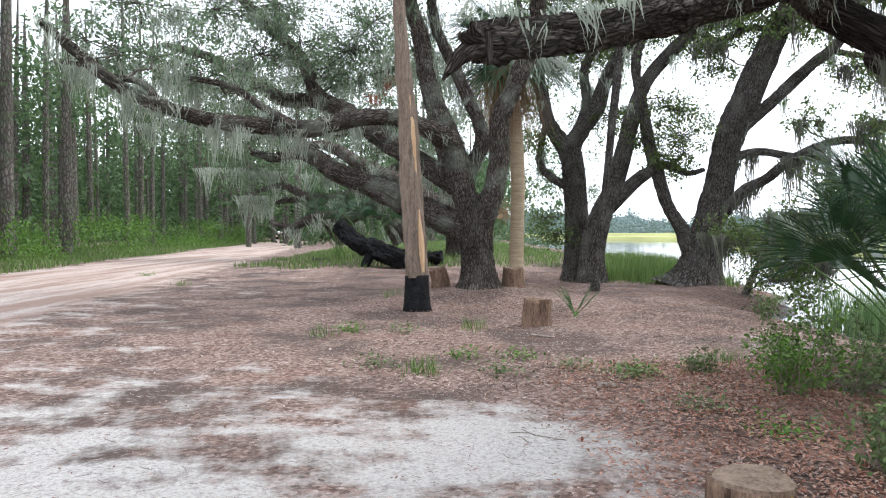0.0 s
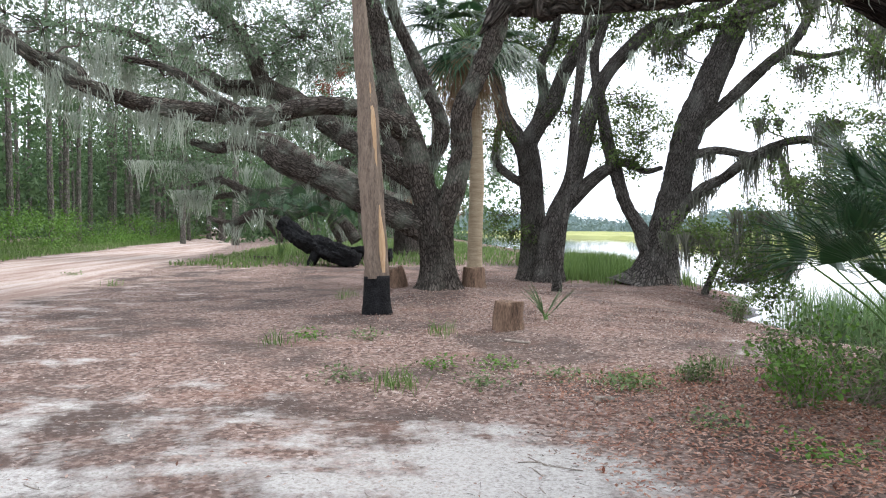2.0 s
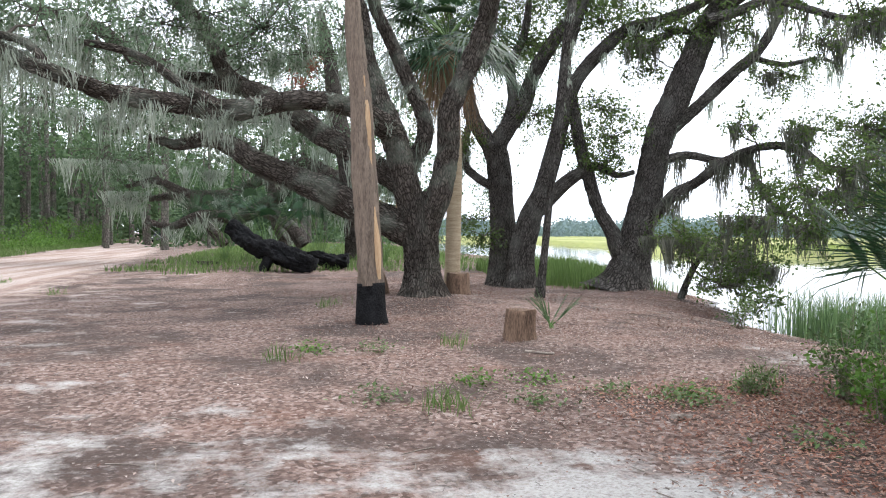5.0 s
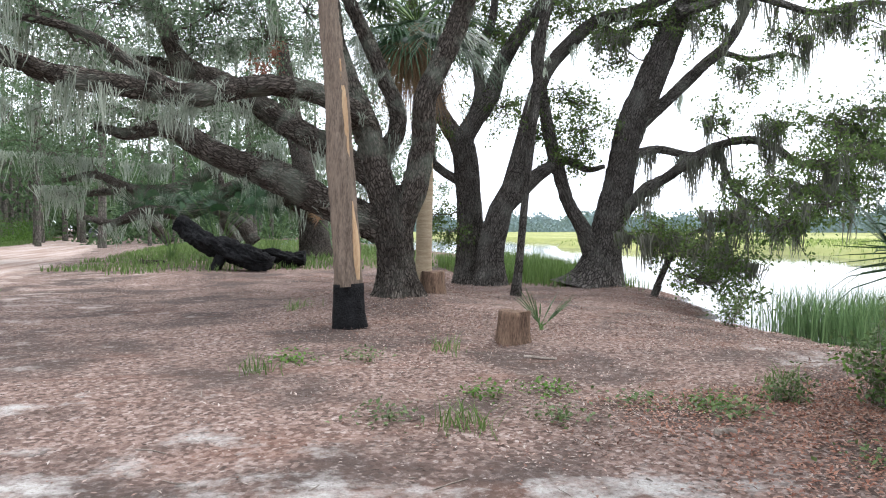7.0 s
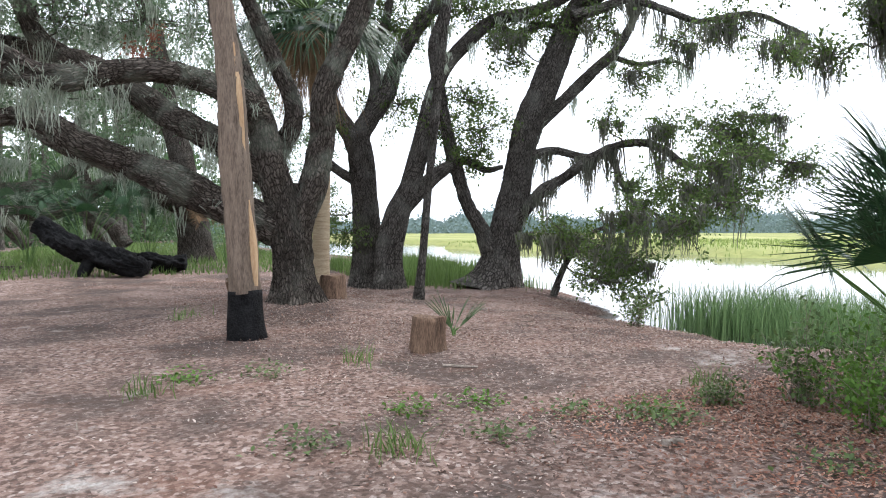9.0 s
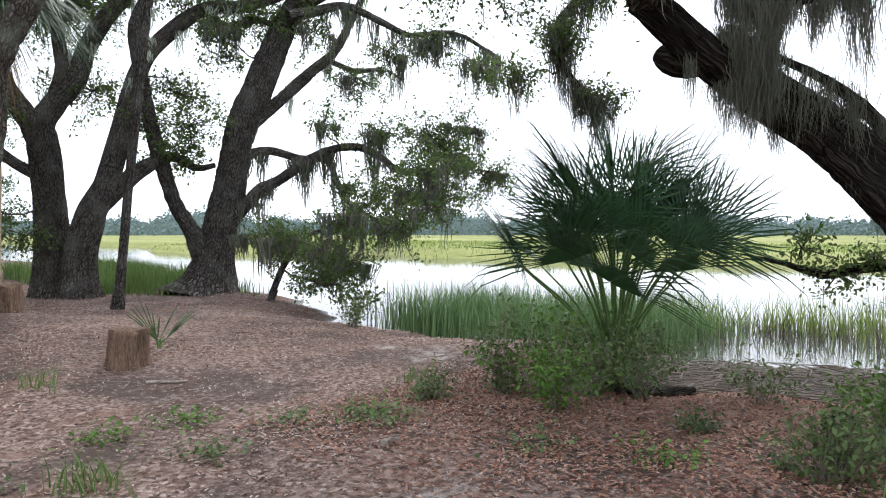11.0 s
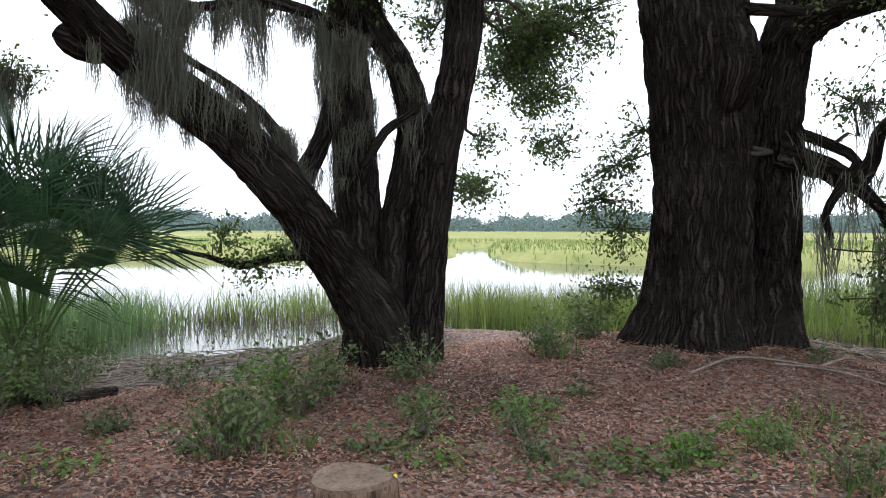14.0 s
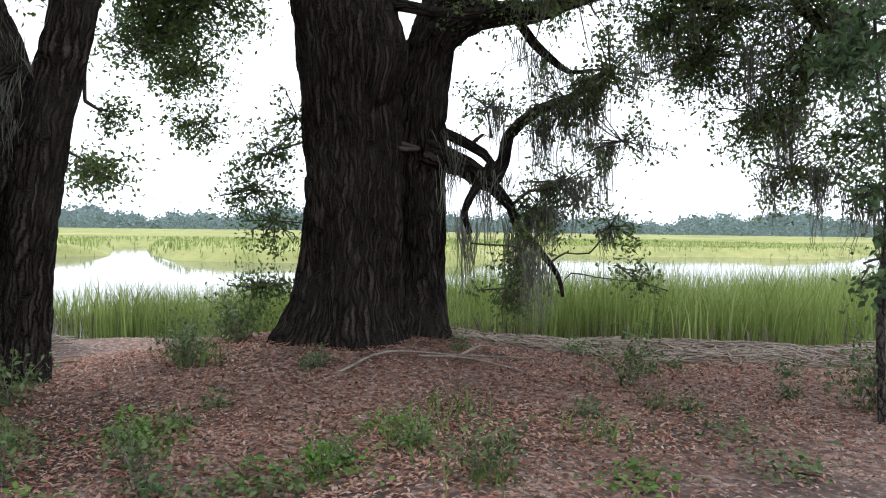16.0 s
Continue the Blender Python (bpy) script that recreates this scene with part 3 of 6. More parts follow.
_s = total(_t, _s, total(_t, near(_t, _pos, (1.9, 19.0, 0.1), 2.2, 0.6), 0.35, "MULTIPLY"))
_mixn = total(_t, total(_t, _str, 0.95, "MULTIPLY"), total(_t, _med, 0.42, "MULTIPLY"))
_patch = node(_t, "ShaderNodeTexNoise", {"Vector": _pos, "Scale": 1.6, "Detail": 5.0, "Roughness": 0.65}).outputs[0]
_mixn = total(_t, total(_t, _mixn, total(_t, _patch, 1.3, "MULTIPLY")), 0.65, "SUBTRACT")
_mask = node(_t, "ShaderNodeMapRange", {0: total(_t, _s, _mixn), 1: 0.98, 2: 1.24}).outputs[0]
_speck = node(_t, "ShaderNodeTexNoise", {"Vector": _pos, "Scale": 19.0, "Detail": 7.0, "Roughness": 0.78}).outputs[0]
_mask = total(_t, _mask, ramp(_t, _speck, [(0.34, (0.35, 0.35, 0.35)), (0.50, (1, 1, 1))]), "MULTIPLY")
_fleck = node(_t, "ShaderNodeTexNoise", {"Vector": _pos, "Scale": 13.0, "Detail": 8.0, "Roughness": 0.8}).outputs[0]
_litter = ramp(_t, _vor.outputs["Color"], [(0.1, (0.075, 0.052, 0.044)), (0.4, (0.18, 0.117, 0.097)), (0.75, (0.30, 0.215, 0.185)), (1.0, (0.46, 0.39, 0.36))])
_litter = mix(_t, ramp(_t, _big, [(0.45, (0, 0, 0)), (0.6, (0.9, 0.9, 0.9))]), _litter, (0.072, 0.055, 0.049))
_litter = mix(_t, ramp(_t, _str, [(0.55, (0, 0, 0)), (0.75, (0.55, 0.55, 0.55))]), _litter, (0.21, 0.105, 0.072))
_litter = mix(_t, ramp(_t, _fleck, [(0.36, (0.85, 0.85, 0.85)), (0.5, (0, 0, 0))]), _litter, (0.085, 0.055, 0.045))
_litter = mix(_t, ramp(_t, _fleck, [(0.54, (0, 0, 0)), (0.66, (0.7, 0.7, 0.7))]), _litter, (0.42, 0.345, 0.315))
_sand = ramp(_t, _fine, [(0.3, (0.33, 0.31, 0.293)), (0.55, (0.46, 0.437, 0.417)), (0.8, (0.56, 0.54, 0.52))])
_far = node(_t, "ShaderNodeMapRange", {0: _xyz[1], 1: 9.0, 2: 22.0, 3: 0.0, 4: 0.55}).outputs[0]
_sand = mix(_t, _far, _sand, (0.52, 0.385, 0.33))
_rut = node(_t, "ShaderNodeTexNoise", {"Vector": node(_t, "ShaderNodeMapping", {"Vector": _pos, "Rotation": (0, 0, -0.13), "Scale": (1.3, 0.07, 1)}).outputs[0], "Scale": 1.0, "Detail": 6.0, "Roughness": 0.65}).outputs[0]
_rutmask = total(_t, ramp(_t, _rut, [(0.42, (0.8, 0.8, 0.8)), (0.56, (0, 0, 0))]), node(_t, "ShaderNodeMapRange", {0: _road, 1: 5.0, 2: 3.0}).outputs[0], "MULTIPLY")
_sand = mix(_t, _rutmask, _sand, (0.25, 0.155, 0.12))
_c = mix(_t, _mask, _litter, _sand)
_c = mix(_t, ramp(_t, _fine, [(0.32, (0.3, 0.3, 0.3)), (0.45, (0, 0, 0))]), _c, (0.10, 0.075, 0.062))
# damp mud near the water level
_mud = node(_t, "ShaderNodeMapRange", {0: _xyz[2], 1: -0.22, 2: -0.34}).outputs[0]
_c = mix(_t, _mud, _c, (0.075, 0.068, 0.06))
_t.links.new(_c, _b.inputs["Base Color"])
_t.links.new(node(_t, "ShaderNodeMapRange", {0: _mud, 3: 0.95, 4: 0.35}).outputs[0], _b.inputs["Roughness"])
bump(_t, _b, total(_t, total(_t, _med, 1.2, "MULTIPLY"), total(_t, _fine, 0.5, "MULTIPLY")), 0.7, 0.05)

gx = np.concatenate([-np.geomspace(12, 2500, 34)[::-1], np.arange(-11.85, 12.1, 0.15), np.geomspace(12.4, 2500, 34)])
gy = np.concatenate([-np.geomspace(8, 2500, 30)[::-1], np.arange(-7.85, 24.1, 0.15), np.geomspace(24.5, 2500, 40)])
X, Y = np.meshgrid(gx, gy)
Z = ground_z(X, Y)
ii, jj = np.meshgrid(np.arange(len(gy) - 1), np.arange(len(gx) - 1), indexing="ij")
W = len(gx)
quads = np.stack([ii * W + jj, ii * W + jj + 1, (ii + 1) * W + jj + 1, (ii + 1) * W + jj], -1).reshape(-1, 4)
ground = piece("ground", mesh_of("ground", np.column_stack([X.ravel(), Y.ravel(), Z.ravel()]), quads, [M_GROUND]))
tagged(ground, "sandy ground covered with brown fallen oak leaves", "ground", kind="structure")

wv = [(-300, -2500, WATER_Z), (2500, -2500, WATER_Z), (2500, 2500, WATER_Z), (-300, 2500, WATER_Z)]
tagged(piece("water", mesh_of("water", wv, [(0, 1, 2, 3)], [M_WATER])), "still silvery tidal creek water", "water", kind="structure")


def marsh_height(x, y):
    """Grass flats above the water, cut by creeks."""
    off = x - np.interp(y, [p[0] for p in SHORE], [p[1] for p in SHORE])
    edge = 27 + 5 * np.sin(y * 0.06 + 1) + 3 * np.sin(y * 0.17) + 1.2 * np.sin(y * 0.6)
    edge = edge - 13 * smooth(90, 160, y) + 12 * smooth(-10, -30, y)
    m = smooth(0, 2.0, off - edge)
    creek = np.abs(y - 0.5 + 0.065 * (x - 37) - 1.2 * np.sin((x - 37) * 0.1))
    m = m * np.maximum(smooth(0.9, 2.2, creek), smooth(62, 70, x))
    band = np.abs(x - 88 - 6 * np.sin(y * 0.03) - 0.15 * y)
    m = m * smooth(2.5, 6, band + 10 * (np.sin(y * 0.021 + 2) > 0.2))
    return -0.7 + 0.95 * m


mx_ = np.concatenate([np.arange(12, 100, 1.0), np.geomspace(101, 900, 40)])
my_ = np.concatenate([-np.geomspace(120, 900, 25)[::-1], np.arange(-119, 120, 1.5), np.geomspace(121, 900, 30)])
X, Y = np.meshgrid(mx_, my_)
Z = marsh_height(X, Y) + 0.08 * waves(X, Y * 0.7)
ii, jj = np.meshgrid(np.arange(len(my_) - 1), np.arange(len(mx_) - 1), indexing="ij")
W = len(mx_)
quads = np.stack([ii * W + jj, ii * W + jj + 1, (ii + 1) * W + jj + 1, (ii + 1) * W + jj], -1).reshape(-1, 4)
tagged(piece("marsh", mesh_of("marsh", np.column_stack([X.ravel(), Y.ravel(), Z.ravel()]), quads, [M_MARSH])), "flat yellow-green salt marsh meadow across the creek", "marsh", kind="structure")
rng = np.random.RandomState(3)
xy = np.column_stack([rng.uniform(29, 75, 32000), rng.uniform(-70, 75, 32000)])
hh = marsh_height(xy[:, 0], xy[:, 1])
xy, hh = xy[hh > -0.45], hh[hh > -0.45]
tagged(blades("marsh_grass", xy, hh - 0.1, 0.22 + 0.25 * rng.rand(len(xy)), 0.03, M_REED, rng), "dense green marsh grass at the creek edge", "grass", kind="stuff")

# far woods beyond the marsh, their distance haze carried by the leaf colour
rng = np.random.RandomState(5)
pts = []
for k in range(5200):
    a = radians(rng.uniform(-86, 88))
    d = rng.uniform(360, 430)
    top = 9.5 + 2.2 * math.sin(a * 19) + 1.5 * math.sin(a * 53 + 1) + 1.2 * math.sin(a * 131)
    pts.append((d * math.cos(a), d * math.sin(a), top * rng.rand() ** 0.6))
cards = np.repeat(np.array(pts), 9, 0) + rng.randn(9 * 5200, 3) * [1.5, 1.5, 0.8]
cards[:, 2] = np.maximum(cards[:, 2], 0.2)
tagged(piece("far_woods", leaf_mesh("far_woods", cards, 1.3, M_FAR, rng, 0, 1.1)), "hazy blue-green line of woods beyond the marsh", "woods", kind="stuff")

aa = np.radians(np.linspace(-90, 92, 700))
tops = 8.6 + 2.2 * np.sin(aa * 19) + 1.5 * np.sin(aa * 53 + 1) + 1.2 * np.sin(aa * 131) + 0.8 * rng.rand(700)
wv = np.vstack([np.column_stack([436 * np.cos(aa), 436 * np.sin(aa), np.full(700, -0.5)]), np.column_stack([436 * np.cos(aa), 436 * np.sin(aa), tops])])
k = np.arange(699)
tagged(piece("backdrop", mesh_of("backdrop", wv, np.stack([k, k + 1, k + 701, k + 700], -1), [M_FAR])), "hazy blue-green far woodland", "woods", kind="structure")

# ---- trees: run of each limb in metres with its radius ----
OAK = [
    ("trunk", [(0.79, 15.39, 0.04, 0.53), (0.79, 15.39, 0.39, 0.44), (0.75, 15.41, 0.85, 0.35), (0.73, 15.42, 1.37, 0.36), (0.69, 15.44, 1.89, 0.37), (0.61, 15.46, 2.24, 0.30)]),
    ("limb", [(0.66, 15.44, 1.72, 0.30), (0.46, 15.47, 2.41, 0.28), (0.23, 15.52, 3.39, 0.25), (-0.12, 15.57, 4.14, 0.22), (-0.35, 15.61, 4.95, 0.19), (-0.46, 15.64, 5.76, 0.18), (-0.75, 15.69, 6.68, 0.16), (-1.33, 15.77, 8.07, 0.13), (-2.25, 15.88, 9.45, 0.09)]),
    ("limb", [(0.76, 15.42, 1.15, 0.24), (0.86, 15.34, 1.7, 0.26), (1.05, 15.24, 2.23, 0.24), (1.24, 15.22, 3.08, 0.23), (1.24, 15.04, 3.84, 0.21), (1.60, 15.03, 4.74, 0.20), (1.93, 15.02, 5.53, 0.19), (2.03, 14.73, 6.21, 0.17), (2.19, 14.24, 7.41, 0.13), (2.61, 14.24, 8.79, 0.07)]),
    ("limb", [(0.70, 15.53, 1.43, 0.33), (-0.05, 15.60, 1.80, 0.29), (-0.63, 15.66, 2.06, 0.28), (-1.21, 15.72, 2.35, 0.27), (-1.81, 16.08, 2.60, 0.25), (-2.52, 16.14, 2.90, 0.23), (-2.95, 16.59, 3.24, 0.20), (-3.48, 16.64, 3.40, 0.15), (-4.13, 17.20, 3.34, 0.11), (-4.76, 17.26, 3.48, 0.07)]),
    ("limb", [(0.17, 15.43, 3.49, 0.24), (-0.42, 14.98, 3.75, 0.20), (-0.87, 15.02, 3.91, 0.19), (-1.50, 14.47, 3.88, 0.17), (-2.13, 14.53, 3.80, 0.17), (-2.68, 13.97, 3.56, 0.17), (-3.38, 14.03, 3.61, 0.17), (-4.00, 13.38, 3.58, 0.15), (-4.57, 13.43, 3.68, 0.14), (-5.15, 12.78, 3.81, 0.12), (-5.78, 12.84, 4.08, 0.11), (-6.07, 12.37, 4.33, 0.10), (-6.41, 12.41, 4.62, 0.09), (-6.88, 11.96, 5.12, 0.06)]),
    ("limb", [(0.42, 15.68, 2.42, 0.25), (-0.40, 15.76, 3.00, 0.22), (-1.23, 16.45, 3.55, 0.23), (-1.84, 16.51, 3.98, 0.21), (-2.53, 18.10, 4.63, 0.23), (-3.56, 19.20, 5.10, 0.20), (-4.41, 19.28, 5.17, 0.19), (-5.05, 19.34, 5.52, 0.16), (-5.83, 19.42, 5.95, 0.14), (-6.68, 19.51, 6.45, 0.12), (-7.82, 19.61, 6.73, 0.09)]),
    ("limb", [(-2.72, 18.62, 4.77, 0.20), (-3.34, 18.68, 5.21, 0.18), (-3.62, 18.72, 5.83, 0.18), (-4.17, 18.79, 6.59, 0.17), (-4.86, 18.86, 7.21, 0.16), (-5.69, 18.96, 8.10, 0.12), (-6.52, 19.05, 8.79, 0.08)]),
    ("limb", [(0.56, 15.88, 2.79, 0.18), (0.91, 15.87, 3.62, 0.16), (0.56, 15.92, 4.57, 0.15), (0.20, 15.97, 5.40, 0.14), (-0.16, 16.02, 6.23, 0.12), (-0.27, 16.06, 7.30, 0.10)]),
    ("limb", [(-5.15, 12.78, 3.81, 0.08), (-5.51, 12.82, 4.24, 0.07), (-6.05, 12.87, 4.37, 0.06), (-6.58, 12.92, 4.59, 0.05), (-7.29, 12.99, 4.68, 0.03)]),
    ("limb", [(-2.86, 13.88, 3.57, 0.09), (-3.56, 13.95, 3.97, 0.08), (-4.16, 14.01, 4.37, 0.07), (-4.86, 14.08, 4.57, 0.06), (-5.66, 14.15, 4.62, 0.04)]),
]
OAK_LEAVES = [(-4.35, 14.73, 4.43, 0.58), (-4.77, 14.78, 4.85, 0.58), (-5.40, 14.84, 5.06, 0.64), (-5.53, 13.34, 4.83, 0.56), (-6.19, 13.40, 4.93, 0.56), (-6.84, 13.46, 5.20, 0.66), (-4.63, 17.81, 6.02, 0.91), (-3.59, 17.73, 6.29, 0.78), (-2.61, 19.66, 6.60, 1.17), (-1.44, 19.54, 6.02, 0.88), (-3.20, 19.69, 5.87, 0.73), (-2.03, 19.63, 7.33, 1.17), (-0.73, 17.47, 6.04, 0.78), (-4.24, 17.81, 7.33, 1.30), (-5.49, 16.90, 6.84, 1.22), (-6.03, 13.92, 6.05, 0.98), (-0.64, 15.50, 7.52, 1.25), (-2.23, 15.64, 7.74, 1.25), (1.06, 15.36, 7.98, 1.14), (2.24, 13.23, 7.25, 1.07), (-1.41, 18.49, 4.11, 0.69), (-3.98, 17.69, 3.55, 0.52)]
BACKOAK = [
    ("trunk", [(4.19, 21.17, 0.08, 0.52), (4.16, 21.19, 0.80, 0.37), (4.12, 21.23, 1.60, 0.31), (4.08, 21.26, 2.40, 0.27), (3.96, 21.33, 3.51, 0.27), (3.86, 21.37, 4.07, 0.30)]),
    ("limb", [(3.90, 21.35, 3.83, 0.24), (3.55, 21.47, 4.39, 0.19), (3.25, 21.57, 4.95, 0.17), (3.10, 21.63, 5.74, 0.16), (2.87, 21.72, 6.70, 0.13), (2.65, 21.81, 7.66, 0.11), (2.27, 21.95, 8.93, 0.07)]),
    ("limb", [(3.87, 21.36, 3.83, 0.24), (4.17, 21.30, 4.47, 0.22), (4.63, 21.19, 5.11, 0.20), (4.95, 21.13, 6.07, 0.17), (5.49, 21.00, 7.02, 0.16), (6.11, 20.85, 7.82, 0.14), (6.88, 20.66, 8.78, 0.11)]),
    ("limb", [(4.17, 21.30, 4.55, 0.14), (4.40, 21.26, 5.43, 0.13), (4.33, 21.31, 6.38, 0.12), (4.72, 21.23, 7.34, 0.10), (4.88, 21.22, 8.62, 0.07)]),
    ("limb", [(4.05, 21.28, 2.71, 0.12), (3.31, 21.50, 3.19, 0.11), (3.01, 21.60, 3.67, 0.10), (3.17, 21.59, 4.79, 0.08)]),
]
BACKOAK_LEAVES = [(4.86, 21.60, 7.14, 0.81), (3.76, 21.90, 7.13, 0.81), (2.82, 22.17, 7.13, 0.81), (5.16, 21.45, 5.02, 0.73), (2.19, 22.32, 6.48, 0.73), (4.71, 21.69, 8.76, 1.30), (6.28, 21.24, 8.44, 0.98), (3.46, 22.04, 8.92, 1.14), (3.26, 21.89, 1.92, 0.49), (3.44, 20.79, 1.44, 0.40), (2.29, 21.29, 7.47, 0.77), (2.86, 21.03, 4.22, 0.46)]
LEANOAK = [
    ("trunk", [(4.28, 20.10, -0.04, 0.31), (4.32, 20.11, 0.84, 0.27), (4.56, 20.08, 1.90, 0.24), (4.87, 20.01, 2.65, 0.21), (5.17, 19.96, 3.71, 0.19), (5.44, 19.91, 4.77, 0.17), (5.76, 19.85, 5.68, 0.14), (6.35, 19.71, 6.44, 0.14), (7.16, 19.50, 7.12, 0.13), (8.03, 19.26, 7.32, 0.12), (9.06, 18.99, 7.81, 0.09), (10.08, 18.73, 8.56, 0.06)]),
    ("limb", [(4.69, 20.05, 2.12, 0.17), (5.23, 19.91, 2.65, 0.15), (5.67, 19.80, 3.03, 0.14), (6.26, 19.64, 3.34, 0.10), (6.84, 19.48, 3.11, 0.07), (7.28, 19.36, 3.19, 0.05)]),
    ("limb", [(7.16, 19.50, 7.12, 0.09), (7.59, 19.37, 6.74, 0.08), (8.47, 19.13, 7.05, 0.07), (9.20, 18.92, 6.75, 0.05)]),
]
LEANOAK_LEAVES = [(6.41, 19.65, 4.93, 0.61), (6.70, 19.54, 4.17, 0.64), (6.41, 19.61, 3.41, 0.53), (7.45, 19.41, 6.74, 0.61), (8.18, 19.22, 7.05, 0.61), (9.20, 18.94, 7.20, 0.61), (5.83, 19.79, 4.17, 0.53), (7.02, 19.57, 8.26, 0.91), (8.92, 19.05, 8.56, 0.91), (7.73, 19.31, 5.99, 0.45), (6.43, 19.71, 7.35, 0.61)]
SHOREOAK = [
    ("trunk", [(6.96, 19.34, -0.52, 0.83), (7.01, 19.33, -0.14, 0.72), (7.12, 19.32, 0.46, 0.57), (7.27, 19.30, 1.14, 0.52), (7.54, 19.26, 2.28, 0.48), (7.72, 19.24, 3.26, 0.44), (7.94, 19.20, 4.17, 0.44), (8.31, 19.12, 5.08, 0.43), (8.68, 19.04, 5.99, 0.40), (9.05, 18.97, 6.90, 0.37), (9.42, 18.88, 7.58, 0.32), (9.69, 18.19, 7.82, 0.25), (10.69, 17.93, 8.48, 0.18), (11.96, 17.60, 9.22, 0.10)]),
    ("limb", [(7.00, 19.37, 0.84, 0.30), (6.69, 19.47, 1.57, 0.24), (6.33, 19.59, 2.20, 0.21), (6.04, 19.70, 3.26, 0.20), (5.80, 19.80, 4.32, 0.18), (5.62, 19.88, 5.38, 0.16), (5.52, 19.94, 6.29, 0.15), (5.73, 19.90, 7.04, 0.13), (6.07, 19.83, 8.10, 0.11), (6.30, 19.81, 9.47, 0.06)]),
    ("limb", [(7.46, 19.05, 1.67, 0.21), (7.97, 18.52, 2.52, 0.17), (8.53, 18.37, 2.84, 0.15), (8.80, 17.79, 3.23, 0.14), (9.42, 17.63, 3.59, 0.13), (9.83, 17.00, 3.70, 0.12), (10.43, 16.83, 3.56, 0.12), (10.77, 16.20, 3.07, 0.10), (11.55, 15.98, 3.14, 0.08), (12.59, 15.70, 3.34, 0.06)]),
    ("limb", [(7.74, 19.13, 3.40, 0.17), (8.54, 18.91, 3.63, 0.13), (9.41, 18.67, 3.48, 0.12), (9.81, 18.03, 3.43, 0.11), (10.02, 17.96, 2.92, 0.09), (10.37, 17.85, 2.33, 0.08), (10.93, 17.68, 1.97, 0.06), (11.63, 17.47, 1.53, 0.04)]),
    ("limb", [(8.14, 19.25, 4.26, 0.23), (9.10, 19.01, 5.10, 0.19), (9.84, 18.82, 5.86, 0.17), (10.70, 18.91, 6.55, 0.15), (11.08, 18.83, 7.17, 0.13), (11.45, 18.74, 7.95, 0.11), (11.98, 18.63, 9.03, 0.06)]),
    ("limb", [(10.55, 18.95, 6.37, 0.10), (11.37, 18.72, 6.17, 0.09), (12.26, 18.47, 6.32, 0.06), (12.86, 18.30, 6.09, 0.04)]),
    ("limb", [(8.84, 18.41, 7.09, 0.18), (9.55, 18.22, 7.34, 0.15), (10.40, 17.99, 7.63, 0.12), (10.65, 16.87, 7.06, 0.10), (11.45, 16.64, 6.82, 0.09), (11.41, 15.60, 6.67, 0.07), (12.17, 15.39, 6.73, 0.06), (13.42, 15.03, 6.28, 0.05)]),
    ("limb", [(7.74, 17.48, 0.14, 0.10), (7.54, 17.52, -0.35, 0.09), (7.94, 17.44, 0.62, 0.08), (8.41, 17.32, 1.31, 0.07), (9.01, 17.16, 1.59, 0.05)]),
]
SHOREOAK_LEAVES = [(7.66, 17.02, 1.32, 0.56), (8.12, 16.36, 1.06, 0.63), (6.74, 16.76, 1.45, 0.39), (8.74, 16.18, 0.80, 0.52), (9.75, 15.92, 1.72, 0.65), (8.04, 15.84, 0.45, 0.50), (10.67, 17.86, 5.70, 0.59), (9.55, 18.21, 6.87, 0.59), (11.66, 17.61, 6.58, 0.59), (11.55, 16.01, 4.01, 0.74), (12.33, 15.78, 3.61, 0.81), (10.90, 16.15, 2.53, 0.81), (11.80, 15.89, 2.53, 0.81), (10.13, 16.40, 4.07, 0.60), (8.71, 16.80, 4.14, 0.40), (12.72, 15.69, 4.41, 0.67), (13.36, 15.48, 3.21, 0.81), (9.86, 16.43, 2.26, 0.54), (11.16, 15.67, 6.41, 0.52), (7.15, 18.87, 6.57, 0.44), (11.76, 14.44, 5.74, 0.61), (9.55, 17.05, 2.70, 0.42)]
SHOREOAK_LEAVES += [(6.62, 15.54, 1.40, 0.47), (7.16, 14.93, 1.16, 0.50), (7.55, 14.48, 0.81, 0.45), (8.20, 13.79, 1.63, 0.50), (7.07, 15.00, 0.45, 0.40), (7.37, 13.92, 0.15, 0.34), (8.31, 12.93, 1.97, 0.43), (7.17, 14.20, 1.86, 0.48), (7.78, 13.53, 2.43, 0.43), (8.17, 13.11, 2.77, 0.41), (8.63, 12.60, 2.88, 0.39)]
